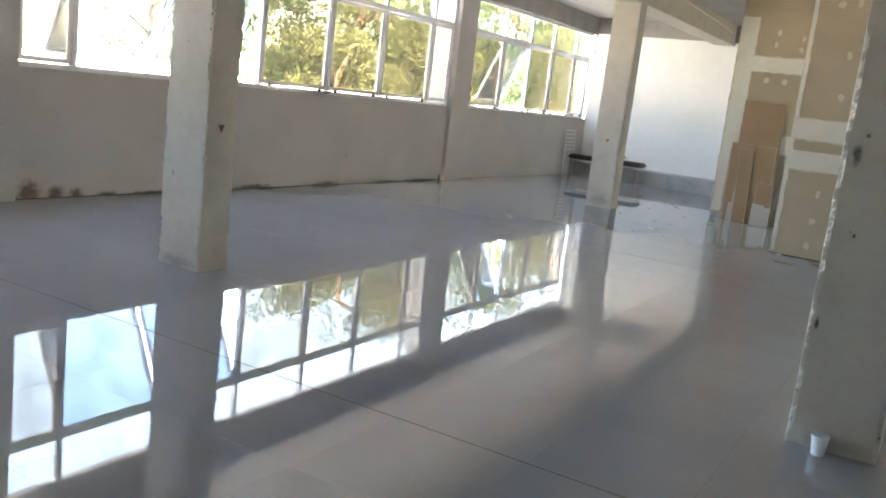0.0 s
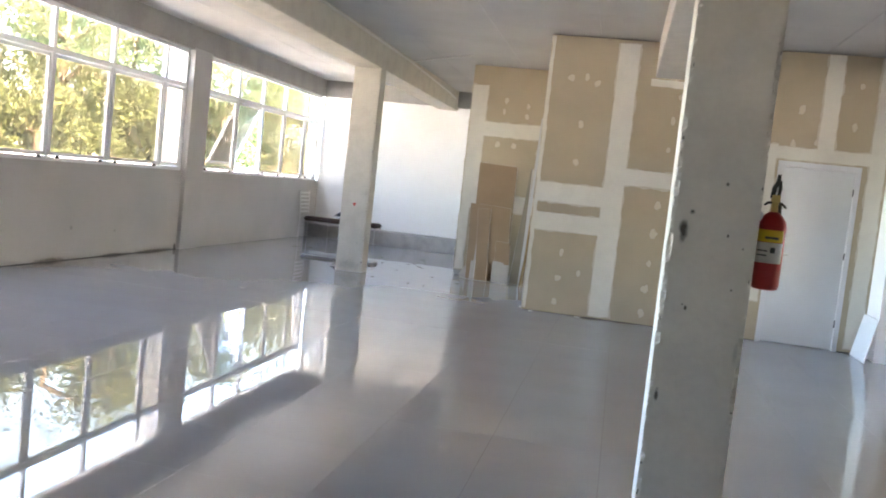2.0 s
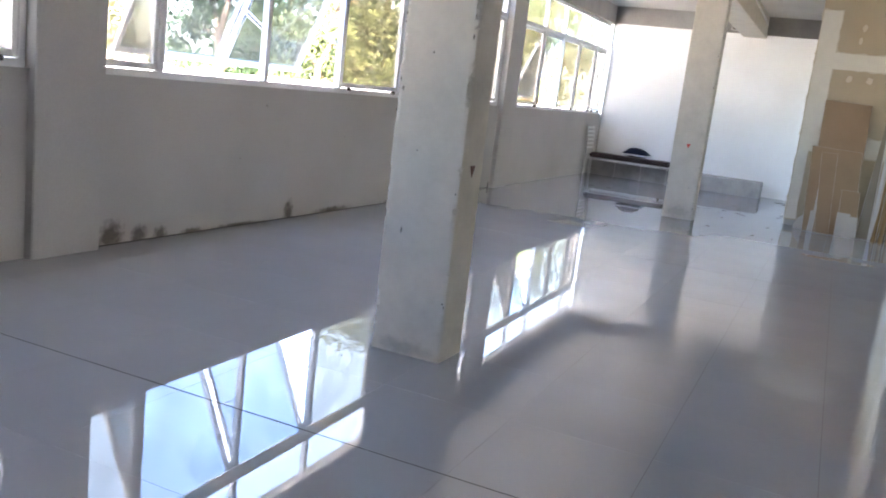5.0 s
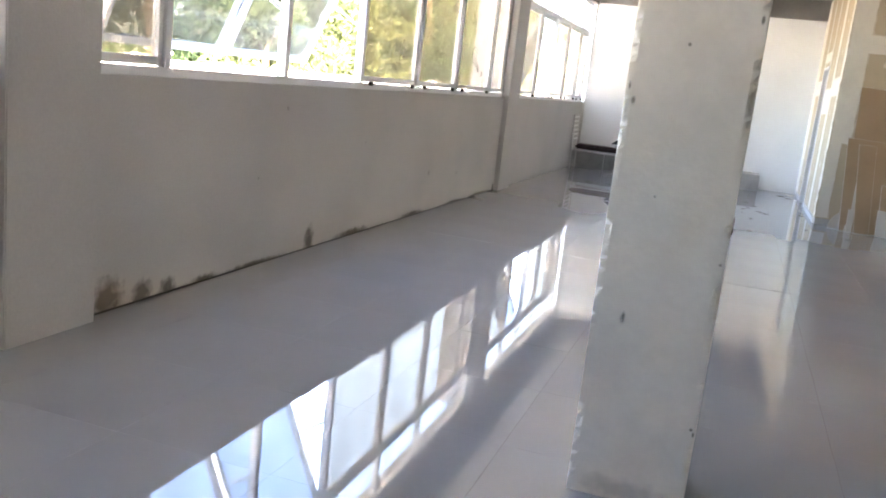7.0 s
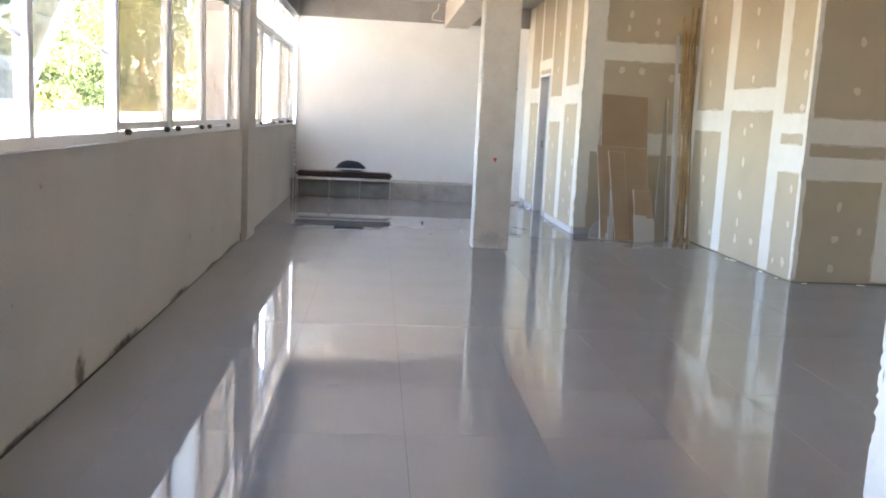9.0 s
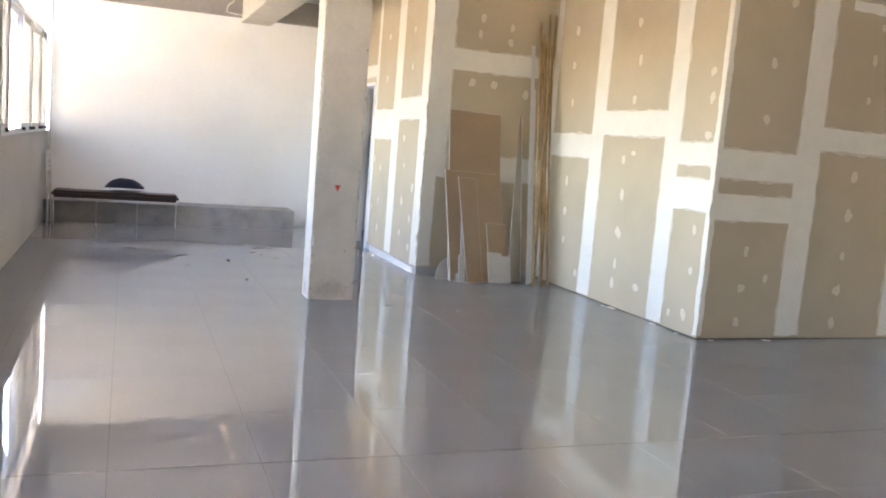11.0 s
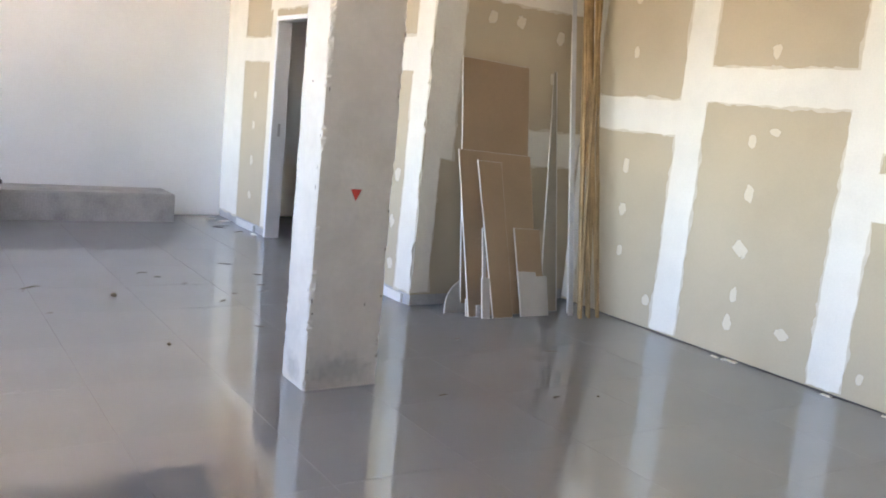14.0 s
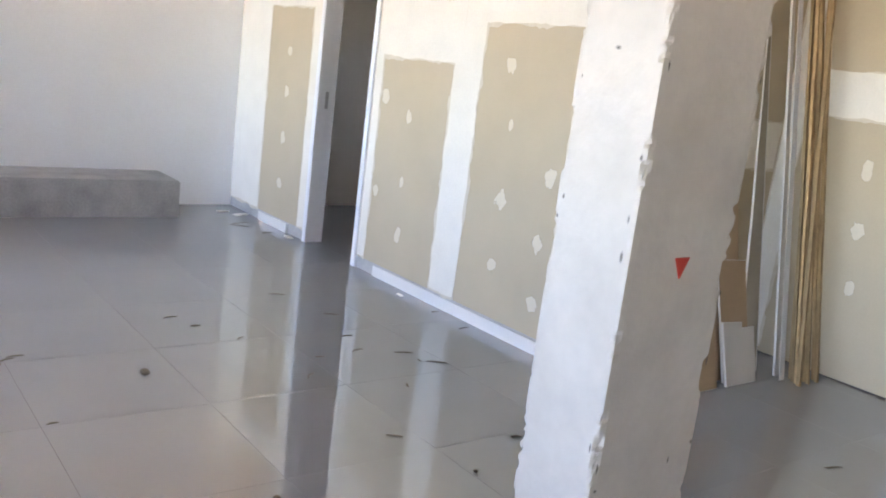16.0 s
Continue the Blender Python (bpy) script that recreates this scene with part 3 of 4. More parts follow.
def band(parent, axis, plane, u0, u1, v0, v1, proud=0.002, rough=0.012):
    if min(u1 - u0, v1 - v0) > 0.08:
        part("compound_smear", on_wall(axis, plane, ragged(u0 - 0.012, u1 + 0.012, max(0.03, v0 - 0.012), min(CEIL - 0.03, v1 + 0.012), rough * 1.9, 0.03, seed=u0 * 5.1 + v0), proud - 0.0008), M["smear"], parent)
    part("joint_compound", on_wall(axis, plane, ragged(u0, u1, v0, v1, rough, 0.035, seed=u0 * 3.7 + v0 * 1.3), proud), M["putty"], parent)


def dabs(parent, axis, plane, spots, seed):
    rnd = random.Random(seed)
    for u, v in spots:
        w, h, a = rnd.uniform(0.025, 0.042), rnd.uniform(0.045, 0.075), rnd.gauss(-0.15, 0.35)
        pts = [(-w, -h), (w, -h), (w, h), (-w, h)]
        o = plane - 0.0006
        bm = bmesh.new()
        c, s = math.cos(a), math.sin(a)
        bm.faces.new([bm.verts.new((u + x * c - y * s, o, v + x * s + y * c) if axis == "y" else (o, u + x * c - y * s, v + x * s + y * c)) for x, y in pts])
        part("screw_dab", bm, M["dab"], parent)


TOP = CEIL - 0.03
# front face
for u0, u1, v0, v1, p in ((DW_X + 0.002, DW_X + 0.045, 0.03, TOP, 2), (6.07, 6.30, 0.03, TOP - 0.04, 2), (7.19, 7.42, 0.03, TOP - 0.04, 2), (8.31, 8.48, 2.15, TOP, 2), (8.86, 9.02, 0.05, TOP, 2), (7.80, 7.90, 0.45, 2.2, 2),
                          (5.30, 6.10, 0.97, 1.17, 2.6), (5.30, 6.10, 1.30, 1.52, 2.6), (6.25, 7.25, 1.58, 1.76, 2.6), (7.35, 7.92, 1.05, 1.25, 2.6), (7.4, 9.0, 2.05, 2.18, 2.6), (6.46, 6.94, 2.72, 2.80, 2.6)):
    band(wall_front, "y", DW_Y, u0, u1, v0, v1, p / 1000)
dabs(wall_front, "y", DW_Y, [(5.74, 2.76), (5.86, 2.70), (5.73, 2.22), (5.72, 1.78), (5.56, 2.74), (5.68, 0.72), (5.67, 0.42), (5.66, 0.14), (5.90, 0.50), (6.75, 2.35), (6.74, 2.02), (6.80, 2.62), (6.70, 1.38), (6.69, 1.06), (6.68, 0.72), (6.67, 0.42), (6.66, 0.14), (7.02, 2.2), (7.62, 2.5), (7.62, 2.9), (7.66, 0.8), (7.66, 0.4), (8.1, 2.6), (8.68, 2.9), (8.66, 2.45), (8.3, 2.25), (8.05, 2.22)], 1)
# long side face
for u0, u1, v0, v1, p in ((10.0, 10.055, 0.03, TOP, 2), (10.50, 10.71, 0.02, TOP - 0.03, 2), (11.73, 11.95, 0.02, TOP - 0.03, 2), (12.78, 12.89, 0.03, TOP, 2),
                          (10.03, 10.53, 1.02, 1.27, 2.6), (10.03, 10.53, 1.38, 1.56, 2.6), (10.68, 11.77, 1.60, 1.82, 2.6), (11.92, 12.80, 1.37, 1.60, 2.6), (10.70, 11.75, 2.95, 3.1, 2.6)):
    band(wall_side, "x", DW_X, u0, u1, v0, v1, p / 1000)
dabs(wall_side, "x", DW_X, [(11.22, 2.28), (11.26, 1.92), (11.28, 2.62), (10.16, 2.12), (10.14, 1.92), (10.13, 1.62), (10.18, 0.86), (10.17, 0.52), (10.2, 0.16), (10.40, 0.14), (11.18, 1.44), (11.34, 1.38), (11.30, 1.05), (11.30, 0.70), (11.30, 0.40), (11.32, 0.22), (10.92, 0.25), (12.42, 1.92), (12.38, 1.12), (12.36, 0.8), (12.34, 0.5), (12.02, 0.2), (12.45, 2.3), (12.44, 2.65)], 2)
# niche
for u0, u1, v0, v1, p in ((REC_X + 0.01, 4.12, 1.05, 2.92, 2), (REC_X + 0.01, 4.02, 0.10, 1.07, 2.2), (4.05, DW_X - 0.01, 2.17, 2.38, 2.6), (4.60, DW_X - 0.01, 1.04, 1.29, 2.6)):
    band(wall_niche, "y", REC_Y, u0, u1, v0, v1, p / 1000, 0.012)
dabs(wall_niche, "y", REC_Y, [(4.42, 2.72), (4.76, 2.66), (4.40, 2.55), (4.75, 2.5), (4.35, 2.05), (4.98, 1.98), (4.95, 1.68), (4.60, 2.05)], 3)
# face with the doorway
for u0, u1, v0, v1, p in ((REC_Y + 0.005, 13.12, 0.09, TOP, 2), (13.86, 14.10, 0.09, TOP, 2), (14.84, 14.92, 0.09, TOP, 2), (16.50, 17.04, 0.09, TOP, 2), (15.70, 15.80, 0.09, TOP, 2),
                          (14.05, 14.90, 1.40, 1.74, 2.6), (13.08, 13.90, 1.63, 1.86, 2.6), (15.75, 16.55, 1.68, 1.90, 2.6), (14.85, 15.85, 2.16, 2.30, 2.6)):
    band(wall_door, "x", REC_X, u0, u1, v0, v1, p / 1000)
dabs(wall_door, "x", REC_X, [(14.5, 1.05), (14.5, 0.65), (14.48, 0.32), (13.62, 1.42), (13.56, 1.12), (13.56, 0.72), (13.56, 0.36), (13.22, 0.9), (13.24, 0.55), (13.22, 0.25), (16.15, 1.35), (16.15, 1.05), (16.15, 0.7), (16.15, 0.35), (13.5, 2.2), (13.5, 2.6), (14.45, 2.1), (14.45, 2.6), (14.78, 1.15), (14.78, 0.55)], 4)

# doorway in the face beside the niche
frame_door = structure("door_frame_1", join(box_bm(REC_X - 0.012, REC_X + 0.132, DOOR_Y0 - 0.05, DOOR_Y0, -0.005, DOOR_H, 0.004), box_bm(REC_X - 0.012, REC_X + 0.132, DOOR_Y1, DOOR_Y1 + 0.05, -0.005, DOOR_H, 0.004), box_bm(REC_X - 0.012, REC_X + 0.132, DOOR_Y0 - 0.05, DOOR_Y1 + 0.05, DOOR_H, DOOR_H + 0.04, 0.004)), M["alu"], "white door frame with no door leaf", "door frame")
part("strike_plate", box_bm(REC_X + 0.05, REC_X + 0.075, DOOR_Y1 - 0.003, DOOR_Y1 + 0.001, 0.98, 1.10), M["steel"], frame_door, "dark steel strike plate")

# white door in the front face
door = tagged(new("door_2"), "closed plain white flush door in a white frame", "door", kind="structure")
part("leaf", box_bm(7.985, 8.735, DW_Y + 0.015, DW_Y + 0.05, 0.012, 1.965, 0.003), M["door"], door)
fr = part("door_frame", join(box_bm(7.93, 7.98, DW_Y - 0.012, DW_Y + 0.13, -0.005, 2.03, 0.003), box_bm(8.74, 8.79, DW_Y - 0.012, DW_Y + 0.13, -0.005, 2.03, 0.003), box_bm(7.98, 8.74, DW_Y - 0.012, DW_Y + 0.13, 1.97, 2.03, 0.003)), M["alu"], door)
for z in (0.3, 1.05, 1.75):
    part("hinge", tube_bm([(8.738, DW_Y + 0.008, z - 0.04), (8.738, DW_Y + 0.008, z + 0.04)], 0.008), M["black"], door, "dark steel hinge")
handle = part("handle", join(tube_bm([(8.045, DW_Y + 0.014, 1.0), (8.045, DW_Y - 0.045, 1.0)], 0.009), tube_bm([(8.045, DW_Y - 0.045, 1.0), (8.15, DW_Y - 0.045, 1.0)], 0.008)), M["steel"], door, "steel lever handle")
part("escutcheon", lathe_bm([(0.024, -0.003), (0.024, 0.003)], 16), M["steel"], handle).matrix_basis = pose(8.045, DW_Y + 0.011, 1.0, 90)

# conduits
def conduit(name, pts, r, label):
    tagged(part(name, tube_bm(pts, r, 8), M["pvc"]), label, "conduit")


conduit("conduit", [(2.865, 5.2, 3.205), (2.868, 9.0, 3.20), (2.868, 12.9, 3.19), (2.868, 16.0, 3.10), (2.868, 16.6, 3.06)], 0.016, "white plastic conduit fixed along the beam")
conduit("conduit", [(2.86, 13.15, 3.222), (3.4, 12.6, 3.222), (3.97, 12.1, 3.222)], 0.012, "white plastic conduit across the ceiling")
conduit("conduit", [(2.33, 16.93, 3.235), (2.31, 16.93, 3.12), (2.24, 16.93, 3.06), (2.22, 16.93, 2.97), (2.3, 16.93, 2.955), (2.44, 16.93, 2.95)], 0.011, "bent white cable end hanging from the ceiling")
conduit("conduit", [(0.02, 17.03, 0.32), (0.02, 17.03, 1.6), (0.02, 17.03, 2.9)], 0.014, "grey pipe in the corner by the window")

# ---- daybed with pillow ----
bed = thing("daybed", "low daybed with dark maroon vinyl cushion and white slatted headboard", "daybed", at=(0.12, 16.14, 0))
part("cushion", box_bm(0, 1.53, 0, 0.42, 0.345, 0.435, 0.03), M["cushion"], bed, "dark maroon vinyl cushion")
part("frame", join(box_bm(0.01, 1.52, 0.01, 0.03, 0.322, 0.343), box_bm(0.01, 1.52, 0.39, 0.41, 0.322, 0.343), box_bm(0.01, 0.03, 0.03, 0.39, 0.322, 0.343), box_bm(1.50, 1.52, 0.03, 0.39, 0.322, 0.343)), M["tube"], bed)
for lx in (0.03, 0.53, 1.02, 1.50):
    for ly in (0.02, 0.40):
        part("leg", tube_bm([(lx, ly, 0.0), (lx, ly, 0.323)], 0.0075), M["leg"], bed)
for ly in (-0.12, 0.36):
    part("headboard_post", tube_bm([(-0.03, ly, 0.0), (-0.03, ly, 0.5), (-0.055, ly, 0.93)], 0.011), M["tube"], bed)
for k in range(6):
    z = 0.50 + 0.075 * k
    part("headboard_slat", box_bm(-0.042 - 0.055 * max(0, z - 0.5), -0.024 - 0.055 * max(0, z - 0.5), -0.11, 0.35, z, z + 0.036, 0.006), M["tube"], bed)


def pillow_bm(w, d, h, n=18):
    bm = bmesh.new()
    grid = {}
    for side in (1, -1):
        for i in range(n + 1):
            for j in range(n + 1):
                u, v = 2 * i / n - 1, 2 * j / n - 1
                edge = max(abs(u), abs(v))
                if side == -1 and edge == 1:
                    grid[side, i, j] = grid[1, i, j]
                    continue
                t = (max(0, 1 - abs(u) ** 2.4) * max(0, 1 - abs(v) ** 2.4)) ** 0.8
                pinch = 1 - 0.10 * (1 - abs(u * v)) * edge ** 2
                z = side * h * t * (1.0 if side > 0 else 0.35) + 0.012 * noise.noise(Vector((u * 2, v * 2, side)))
                grid[side, i, j] = bm.verts.new((u * w / 2 * pinch, v * d / 2 * pinch, z))
        for i in range(n):
            for j in range(n):
                q = (grid[side, i, j], grid[side, i + 1, j], grid[side, i + 1, j + 1], grid[side, i, j + 1])
                f = bm.faces.new(q if side > 0 else q[::-1])
                f.smooth = True
    return bm


pil = thing("pillow", "navy blue pillow with white piping on the daybed", "pillow", at=(0.98, 16.34, 0.487))
part("pad", pillow_bm(0.52, 0.40, 0.13), M["navy"], pil)
edge = [(0.26 * c * (1 - 0.10 * (1 - abs(c * s))), 0.20 * s * (1 - 0.10 * (1 - abs(c * s))), 0.0) for c, s in [(-1, -1), (-0.5, -1), (0, -1), (0.5, -1), (1, -1), (1, -0.5), (1, 0), (1, 0.5), (1, 1), (0.5, 1), (0, 1), (-0.5, 1), (-1, 1), (-1, 0.5), (-1, 0), (-1, -0.5), (-1, -1)]]
part("piping", tube_bm(edge, 0.013, 6), M["white_cloth"], pil, "white piping")

# ---- boards and battens in the niche ----
def board(name, outline, foot, top, height, label, face="card", thick=0.012, edge=0.002):
    """A sheet leaning back: outline in (x, length up the sheet); foot and top are the y of its lower and upper end."""
    b = thing(name, label, "board", "boards leaning in the niche", at=(0, foot, 0))
    ang = math.atan2(top - foot, height)
    m = pose(0, 0, thick * math.sin(ang), -math.degrees(ang), 0, 0)
    core = part("core", slab_bm([(x, 0, z) for x, z in outline], thick, (0, 1, 0)), M["gypsum"], b, "white gypsum edge")
    core.matrix_basis = m
    cx, cz = sum(x for x, _ in outline) / len(outline), sum(z for _, z in outline) / len(outline)
    inner = [(x + (edge if x < cx else -edge), 0, z + (0.002 if z < cz else -0.002)) for x, z in outline]
    f = part("face_paper", slab_bm(inner, 0.0012, (0, -1, 0)), M[face], b)
    f.matrix_basis = m
    return b


board("plasterboard_sheet", [(4.16, 0), (4.74, 0), (4.70, 1.75), (4.12, 1.77)], 12.66, 12.878, 1.74, "tall brown plasterboard sheet leaning on the wall")
board("plasterboard_sheet", [(4.14, 0), (4.76, 0), (4.69, 1.13), (4.07, 1.15)], 12.53, 12.745, 1.12, "brown plasterboard offcut leaning on a taller sheet")
board("plasterboard_strip", [(4.30, 0), (4.47, 0), (4.40, 1.08), (4.20, 1.09)], 12.46, 12.69, 1.05, "narrow brown plasterboard strip, leaning askew")
board("plasterboard_offcut", [(4.57, 0), (4.79, 0), (4.76, 0.61), (4.53, 0.62)], 12.495, 12.63, 0.6, "short brown plasterboard offcut")
board("plasterboard_offcut", [(4.54, 0), (4.79, 0), (4.79, 0.28), (4.69, 0.28), (4.69, 0.31), (4.53, 0.32)], 12.455, 12.535, 0.30, "small grey notched plasterboard offcut", "greyboard")
board("plasterboard_offcut", [(4.235, 0), (4.275, 0), (4.262, 0.62), (4.245, 0.62)], 12.49, 12.62, 0.6, "thin grey plasterboard strip", "greyboard")
board("plasterboard_offcut", [(4.21, 0), (4.275, 0), (4.27, 0.28), (4.205, 0.28)], 12.465, 12.51, 0.27, "small grey plasterboard offcut", "greyboard")
board("plasterboard_offcut", [(4.13, 0), (4.17, 0), (4.17, 0.12), (4.13, 0.12)], 12.55, 12.57, 0.12, "tiny grey plasterboard offcut", "greyboard")
board("plasterboard_offcut", [(4.20, 0), (4.23, 0), (4.23, 0.08), (4.20, 0.08)], 12.52, 12.53, 0.08, "tiny grey plasterboard offcut", "greyboard")
board("plasterboard_disc", [(4.02, 0)] + [(4.26 - 0.24 * math.cos(a), 0.24 * math.sin(a)) for a in [0.15 * k for k in range(1, 11)]] + [(4.26, 0)], 12.65, 12.72, 0.24, "rounded grey plasterboard offcut", "greyboard")
board("plasterboard_wedge", [(4.79, 0), (4.955, 0), (4.940, 1.76), (4.918, 1.76)], 12.56, 12.85, 1.74, "long tapering grey plasterboard wedge, shaded in its colour, with white edges", "card_shaded", edge=0.009)
board("plasterboard_strip", [(4.985, 0), (5.04, 0), (5.072, 2.08), (5.048, 2.08)], 12.47, 12.86, 2.05, "tall narrow white plasterboard strip", "gypsum")

profile = thing("metal_profile", "white steel stud profile leaning in the corner", "profile", at=(0, 0, 0))
for dx in (0.0, 0.026):
    part("flange", slab_bm([(4.945 + dx, 12.42, 0), (4.972 + dx * 0.6, 12.42, 0), (5.005 + dx * 0.6, 12.86, 2.5), (4.98 + dx, 12.86, 2.5)], 0.003, (0, -1, 0.15)), M["tube"], profile)
rnd = random.Random(5)
for i in range(10):
    bx = 4.98 + 0.021 * i + rnd.uniform(-0.004, 0.004)
    by = 12.33 + 0.028 * (i % 4)
    length = rnd.uniform(2.5, 3.0)
    tx, ty = 5.05 + 0.018 * (9 - i if i % 3 == 0 else i) + rnd.uniform(-0.012, 0.012), 12.82 + 0.016 * (i % 4)
    w, d = rnd.uniform(0.013, 0.019), rnd.uniform(0.014, 0.020)
    z = math.sqrt(length ** 2 - (ty - by) ** 2)
    bm = bmesh.new()
    quad = []
    for k in range(9):
        f = k / 8
        bow = 0.02 * math.sin(math.pi * f) * rnd.uniform(0.2, 1.0) * (1 if i % 2 else -1)
        c = (bx + (tx - bx) * f + bow * 0.6, by + (ty - by) * f, z * f)
        quad.append([bm.verts.new((c[0] + sx * w / 2, c[1] + sy * d / 2, c[2])) for sx, sy in ((-1, -1), (1, -1), (1, 1), (-1, 1))])
    for a, b in zip(quad, quad[1:]):
        for k in range(4):
            bm.faces.new((a[k], a[(k + 1) % 4], b[(k + 1) % 4], b[k]))
    bm.faces.new(quad[0][::-1])
    bm.faces.new(quad[-1])
    tagged(part("timber_batten", bm, M["wood"]), "thin raw timber batten leaning in the corner", "batten", "bundle of battens")

# ---- things at the near column ----
ext = thing("fire_extinguisher", "red fire extinguisher hung on the concrete column", "extinguisher", at=(6.955, 3.96, 1.06))
part("cylinder", lathe_bm([(0.040, 0), (0.057, 0.006), (0.061, 0.026), (0.061, 0.275), (0.056, 0.305), (0.036, 0.332), (0.018, 0.345)], 32), M["red"], ext)
part("valve", join(tube_bm([(0, 0, 0.34), (0, 0, 0.40)], 0.015, 12), box_bm(-0.018, 0.018, -0.018, 0.018, 0.385, 0.42, 0.004)), M["brass"], ext, "brass valve")
part("lever", join(tube_bm([(-0.016, 0, 0.405), (-0.010, 0, 0.45), (0.002, 0, 0.475), (0.004, 0, 0.51)], [0.009, 0.011, 0.010, 0.007], 8), tube_bm([(0.010, 0, 0.41), (0.014, 0, 0.45), (0.012, 0, 0.485)], [0.007, 0.008, 0.005], 8)), M["black"], ext, "black squeeze lever")
part("carry_grip", join(tube_bm([(-0.045, 0, 0.372), (-0.03, 0, 0.384), (0.0, 0, 0.388), (0.03, 0, 0.382), (0.048, 0, 0.366)], [0.004, 0.006, 0.007, 0.006, 0.004], 8)), M["black"], ext, "black carrying grip")
part("hose", tube_bm([(0.01, 0.015, 0.40), (0.03, 0.05, 0.37), (0.035, 0.064, 0.28), (0.03, 0.067, 0.12), (0.03, 0.066, 0.05)], 0.009), M["black"], ext, "black rubber hose")


def wrap_bm(r, a0, a1, z0, z1, n=14):
    bm = bmesh.new()
    cols = [(bm.verts.new((r * math.cos(a), r * math.sin(a), z0)), bm.verts.new((r * math.cos(a), r * math.sin(a), z1))) for a in [radians(a0 + (a1 - a0) * i / n) for i in range(n + 1)]]
    for p, q in zip(cols, cols[1:]):
        bm.faces.new((p[0], q[0], q[1], p[1])).smooth = True
    return bm


lab = part("instruction_label", wrap_bm(0.0616, -170, -40, 0.12, 0.21), M["label"], ext, "white printed label")
part("print_bar", wrap_bm(0.0622, -95, -75, 0.165, 0.19, 6), M["ink"], lab)
part("print_bar", wrap_bm(0.0622, -150, -105, 0.15, 0.156, 6), M["ink"], lab)
part("print_bar", wrap_bm(0.0622, -150, -105, 0.17, 0.176, 6), M["ink"], lab)
lab2 = part("warning_label", wrap_bm(0.0616, -175, -45, 0.212, 0.265), M["yellow"], ext, "yellow warning label")
part("print_bar", wrap_bm(0.0622, -120, -65, 0.225, 0.236, 8), M["ink"], lab2)
part("bracket", box_bm(-0.080, -0.045, -0.02, 0.02, 0.30, 0.34, 0.003), M["steel"], ext, "steel wall bracket")

cup = thing("plastic_cup", "small white plastic cup on the tile floor", "cup", at=(6.655, 3.74, 0))
part("wall", lathe_bm([(0.026, 0.0), (0.027, 0.002), (0.037, 0.085), (0.0385, 0.086), (0.0385, 0.09), (0.036, 0.09), (0.0265, 0.004), (0.001, 0.003)], 24), M["cup"], cup)

for c, place, label in (((COL_B[0] + COL_B[1]) / 2, "front", "red triangle sticker on the concrete column"), (3.91, "side", "small dark faded triangle mark on the column")):
    tri = [(c - 0.027, 0.972), (c + 0.027, 0.972), (c, 0.918)]
    bm = on_wall("y", COL_B[2], tri, 0.004) if place == "front" else on_wall("+x", COL_A[1], tri, 0.004)
    tagged(part("triangle_sticker", bm, M["sticker"] if place == "front" else M["chip_dark"]), label, "sticker")

# ---- dirt and litter ----
def mark(axis, plane, u, v, w, h, material, parent):
    """A scuff or blotch on a column face."""
    bm = bmesh.new()
    o = 0.0035
    quad = ((u - w, v - h), (u + w, v - h), (u + w, v + h), (u - w, v + h))
    bm.faces.new([bm.verts.new((a, plane - o, b) if axis == "y" else (plane - o, a, b)) for a, b in quad])
    part("scuff", bm, M[material], parent)


COLS = [o for o in scene.objects if o.name.startswith("column_")]
for u, v, w, h, k in ((6.57, 1.28, 0.022, 0.055, "chip"), (6.73, 1.50, 0.012, 0.014, "chip"), (6.60, 1.37, 0.014, 0.014, "chip"), (6.62, 0.95, 0.008, 0.014, "chip"), (6.80, 1.05, 0.008, 0.008, "chip"), (6.545, 0.55, 0.012, 0.04, "chip"), (6.85, 0.78, 0.014, 0.06, "grime"), (6.70, 0.04, 0.18, 0.05, "grime")):
    mark("y", COL_C[2], u, v, w, h, k, COLS[2])
for u, v, w, h, k in ((2.60, 1.48, 0.007, 0.008, "pit"), (2.46, 1.30, 0.010, 0.016, "pit"), (2.53, 0.62, 0.008, 0.03, "pit"), (2.62, 0.04, 0.17, 0.05, "grime")):
    mark("y", COL_A[2], u, v, w, h, k, COLS[0])
for u, v, w, h, k in ((2.645, 0.09, 0.185, 0.10, "grime"),):
    mark("y", COL_B[2], u, v, w, h, k, COLS[1])
for v, h, k in ((0.08, 0.09, "grime"), (1.45, 0.008, "chip")):
    mark("x", COL_B[0], 11.60, v, 0.10 if k == "grime" else 0.012, h, k, COLS[1])


# pits and knocks near the arrises
rnd = random.Random(77)
for c, ob in ((COL_A, COLS[0]), (COL_B, COLS[1]), (COL_C, COLS[2])):
    for k in range(15):
        near = rnd.random() < 0.85
        inset = rnd.uniform(0.006, 0.018) if near else rnd.uniform(0.05, 0.18)
        u = c[0] + inset if rnd.random() < 0.5 else c[1] - inset
        mark("y", c[2], u, rnd.uniform(0.05, 2.1), rnd.uniform(0.003, 0.008), rnd.uniform(0.006, 0.020), "pit", ob)
    for k in range(12):
        u = c[2] + rnd.uniform(0.012, 0.03) if k % 2 else c[3] - rnd.uniform(0.012, 0.03)
        mark("x", c[0], u, rnd.uniform(0.05, 2.0), rnd.uniform(0.003, 0.007), rnd.uniform(0.006, 0.020), "pit", ob)


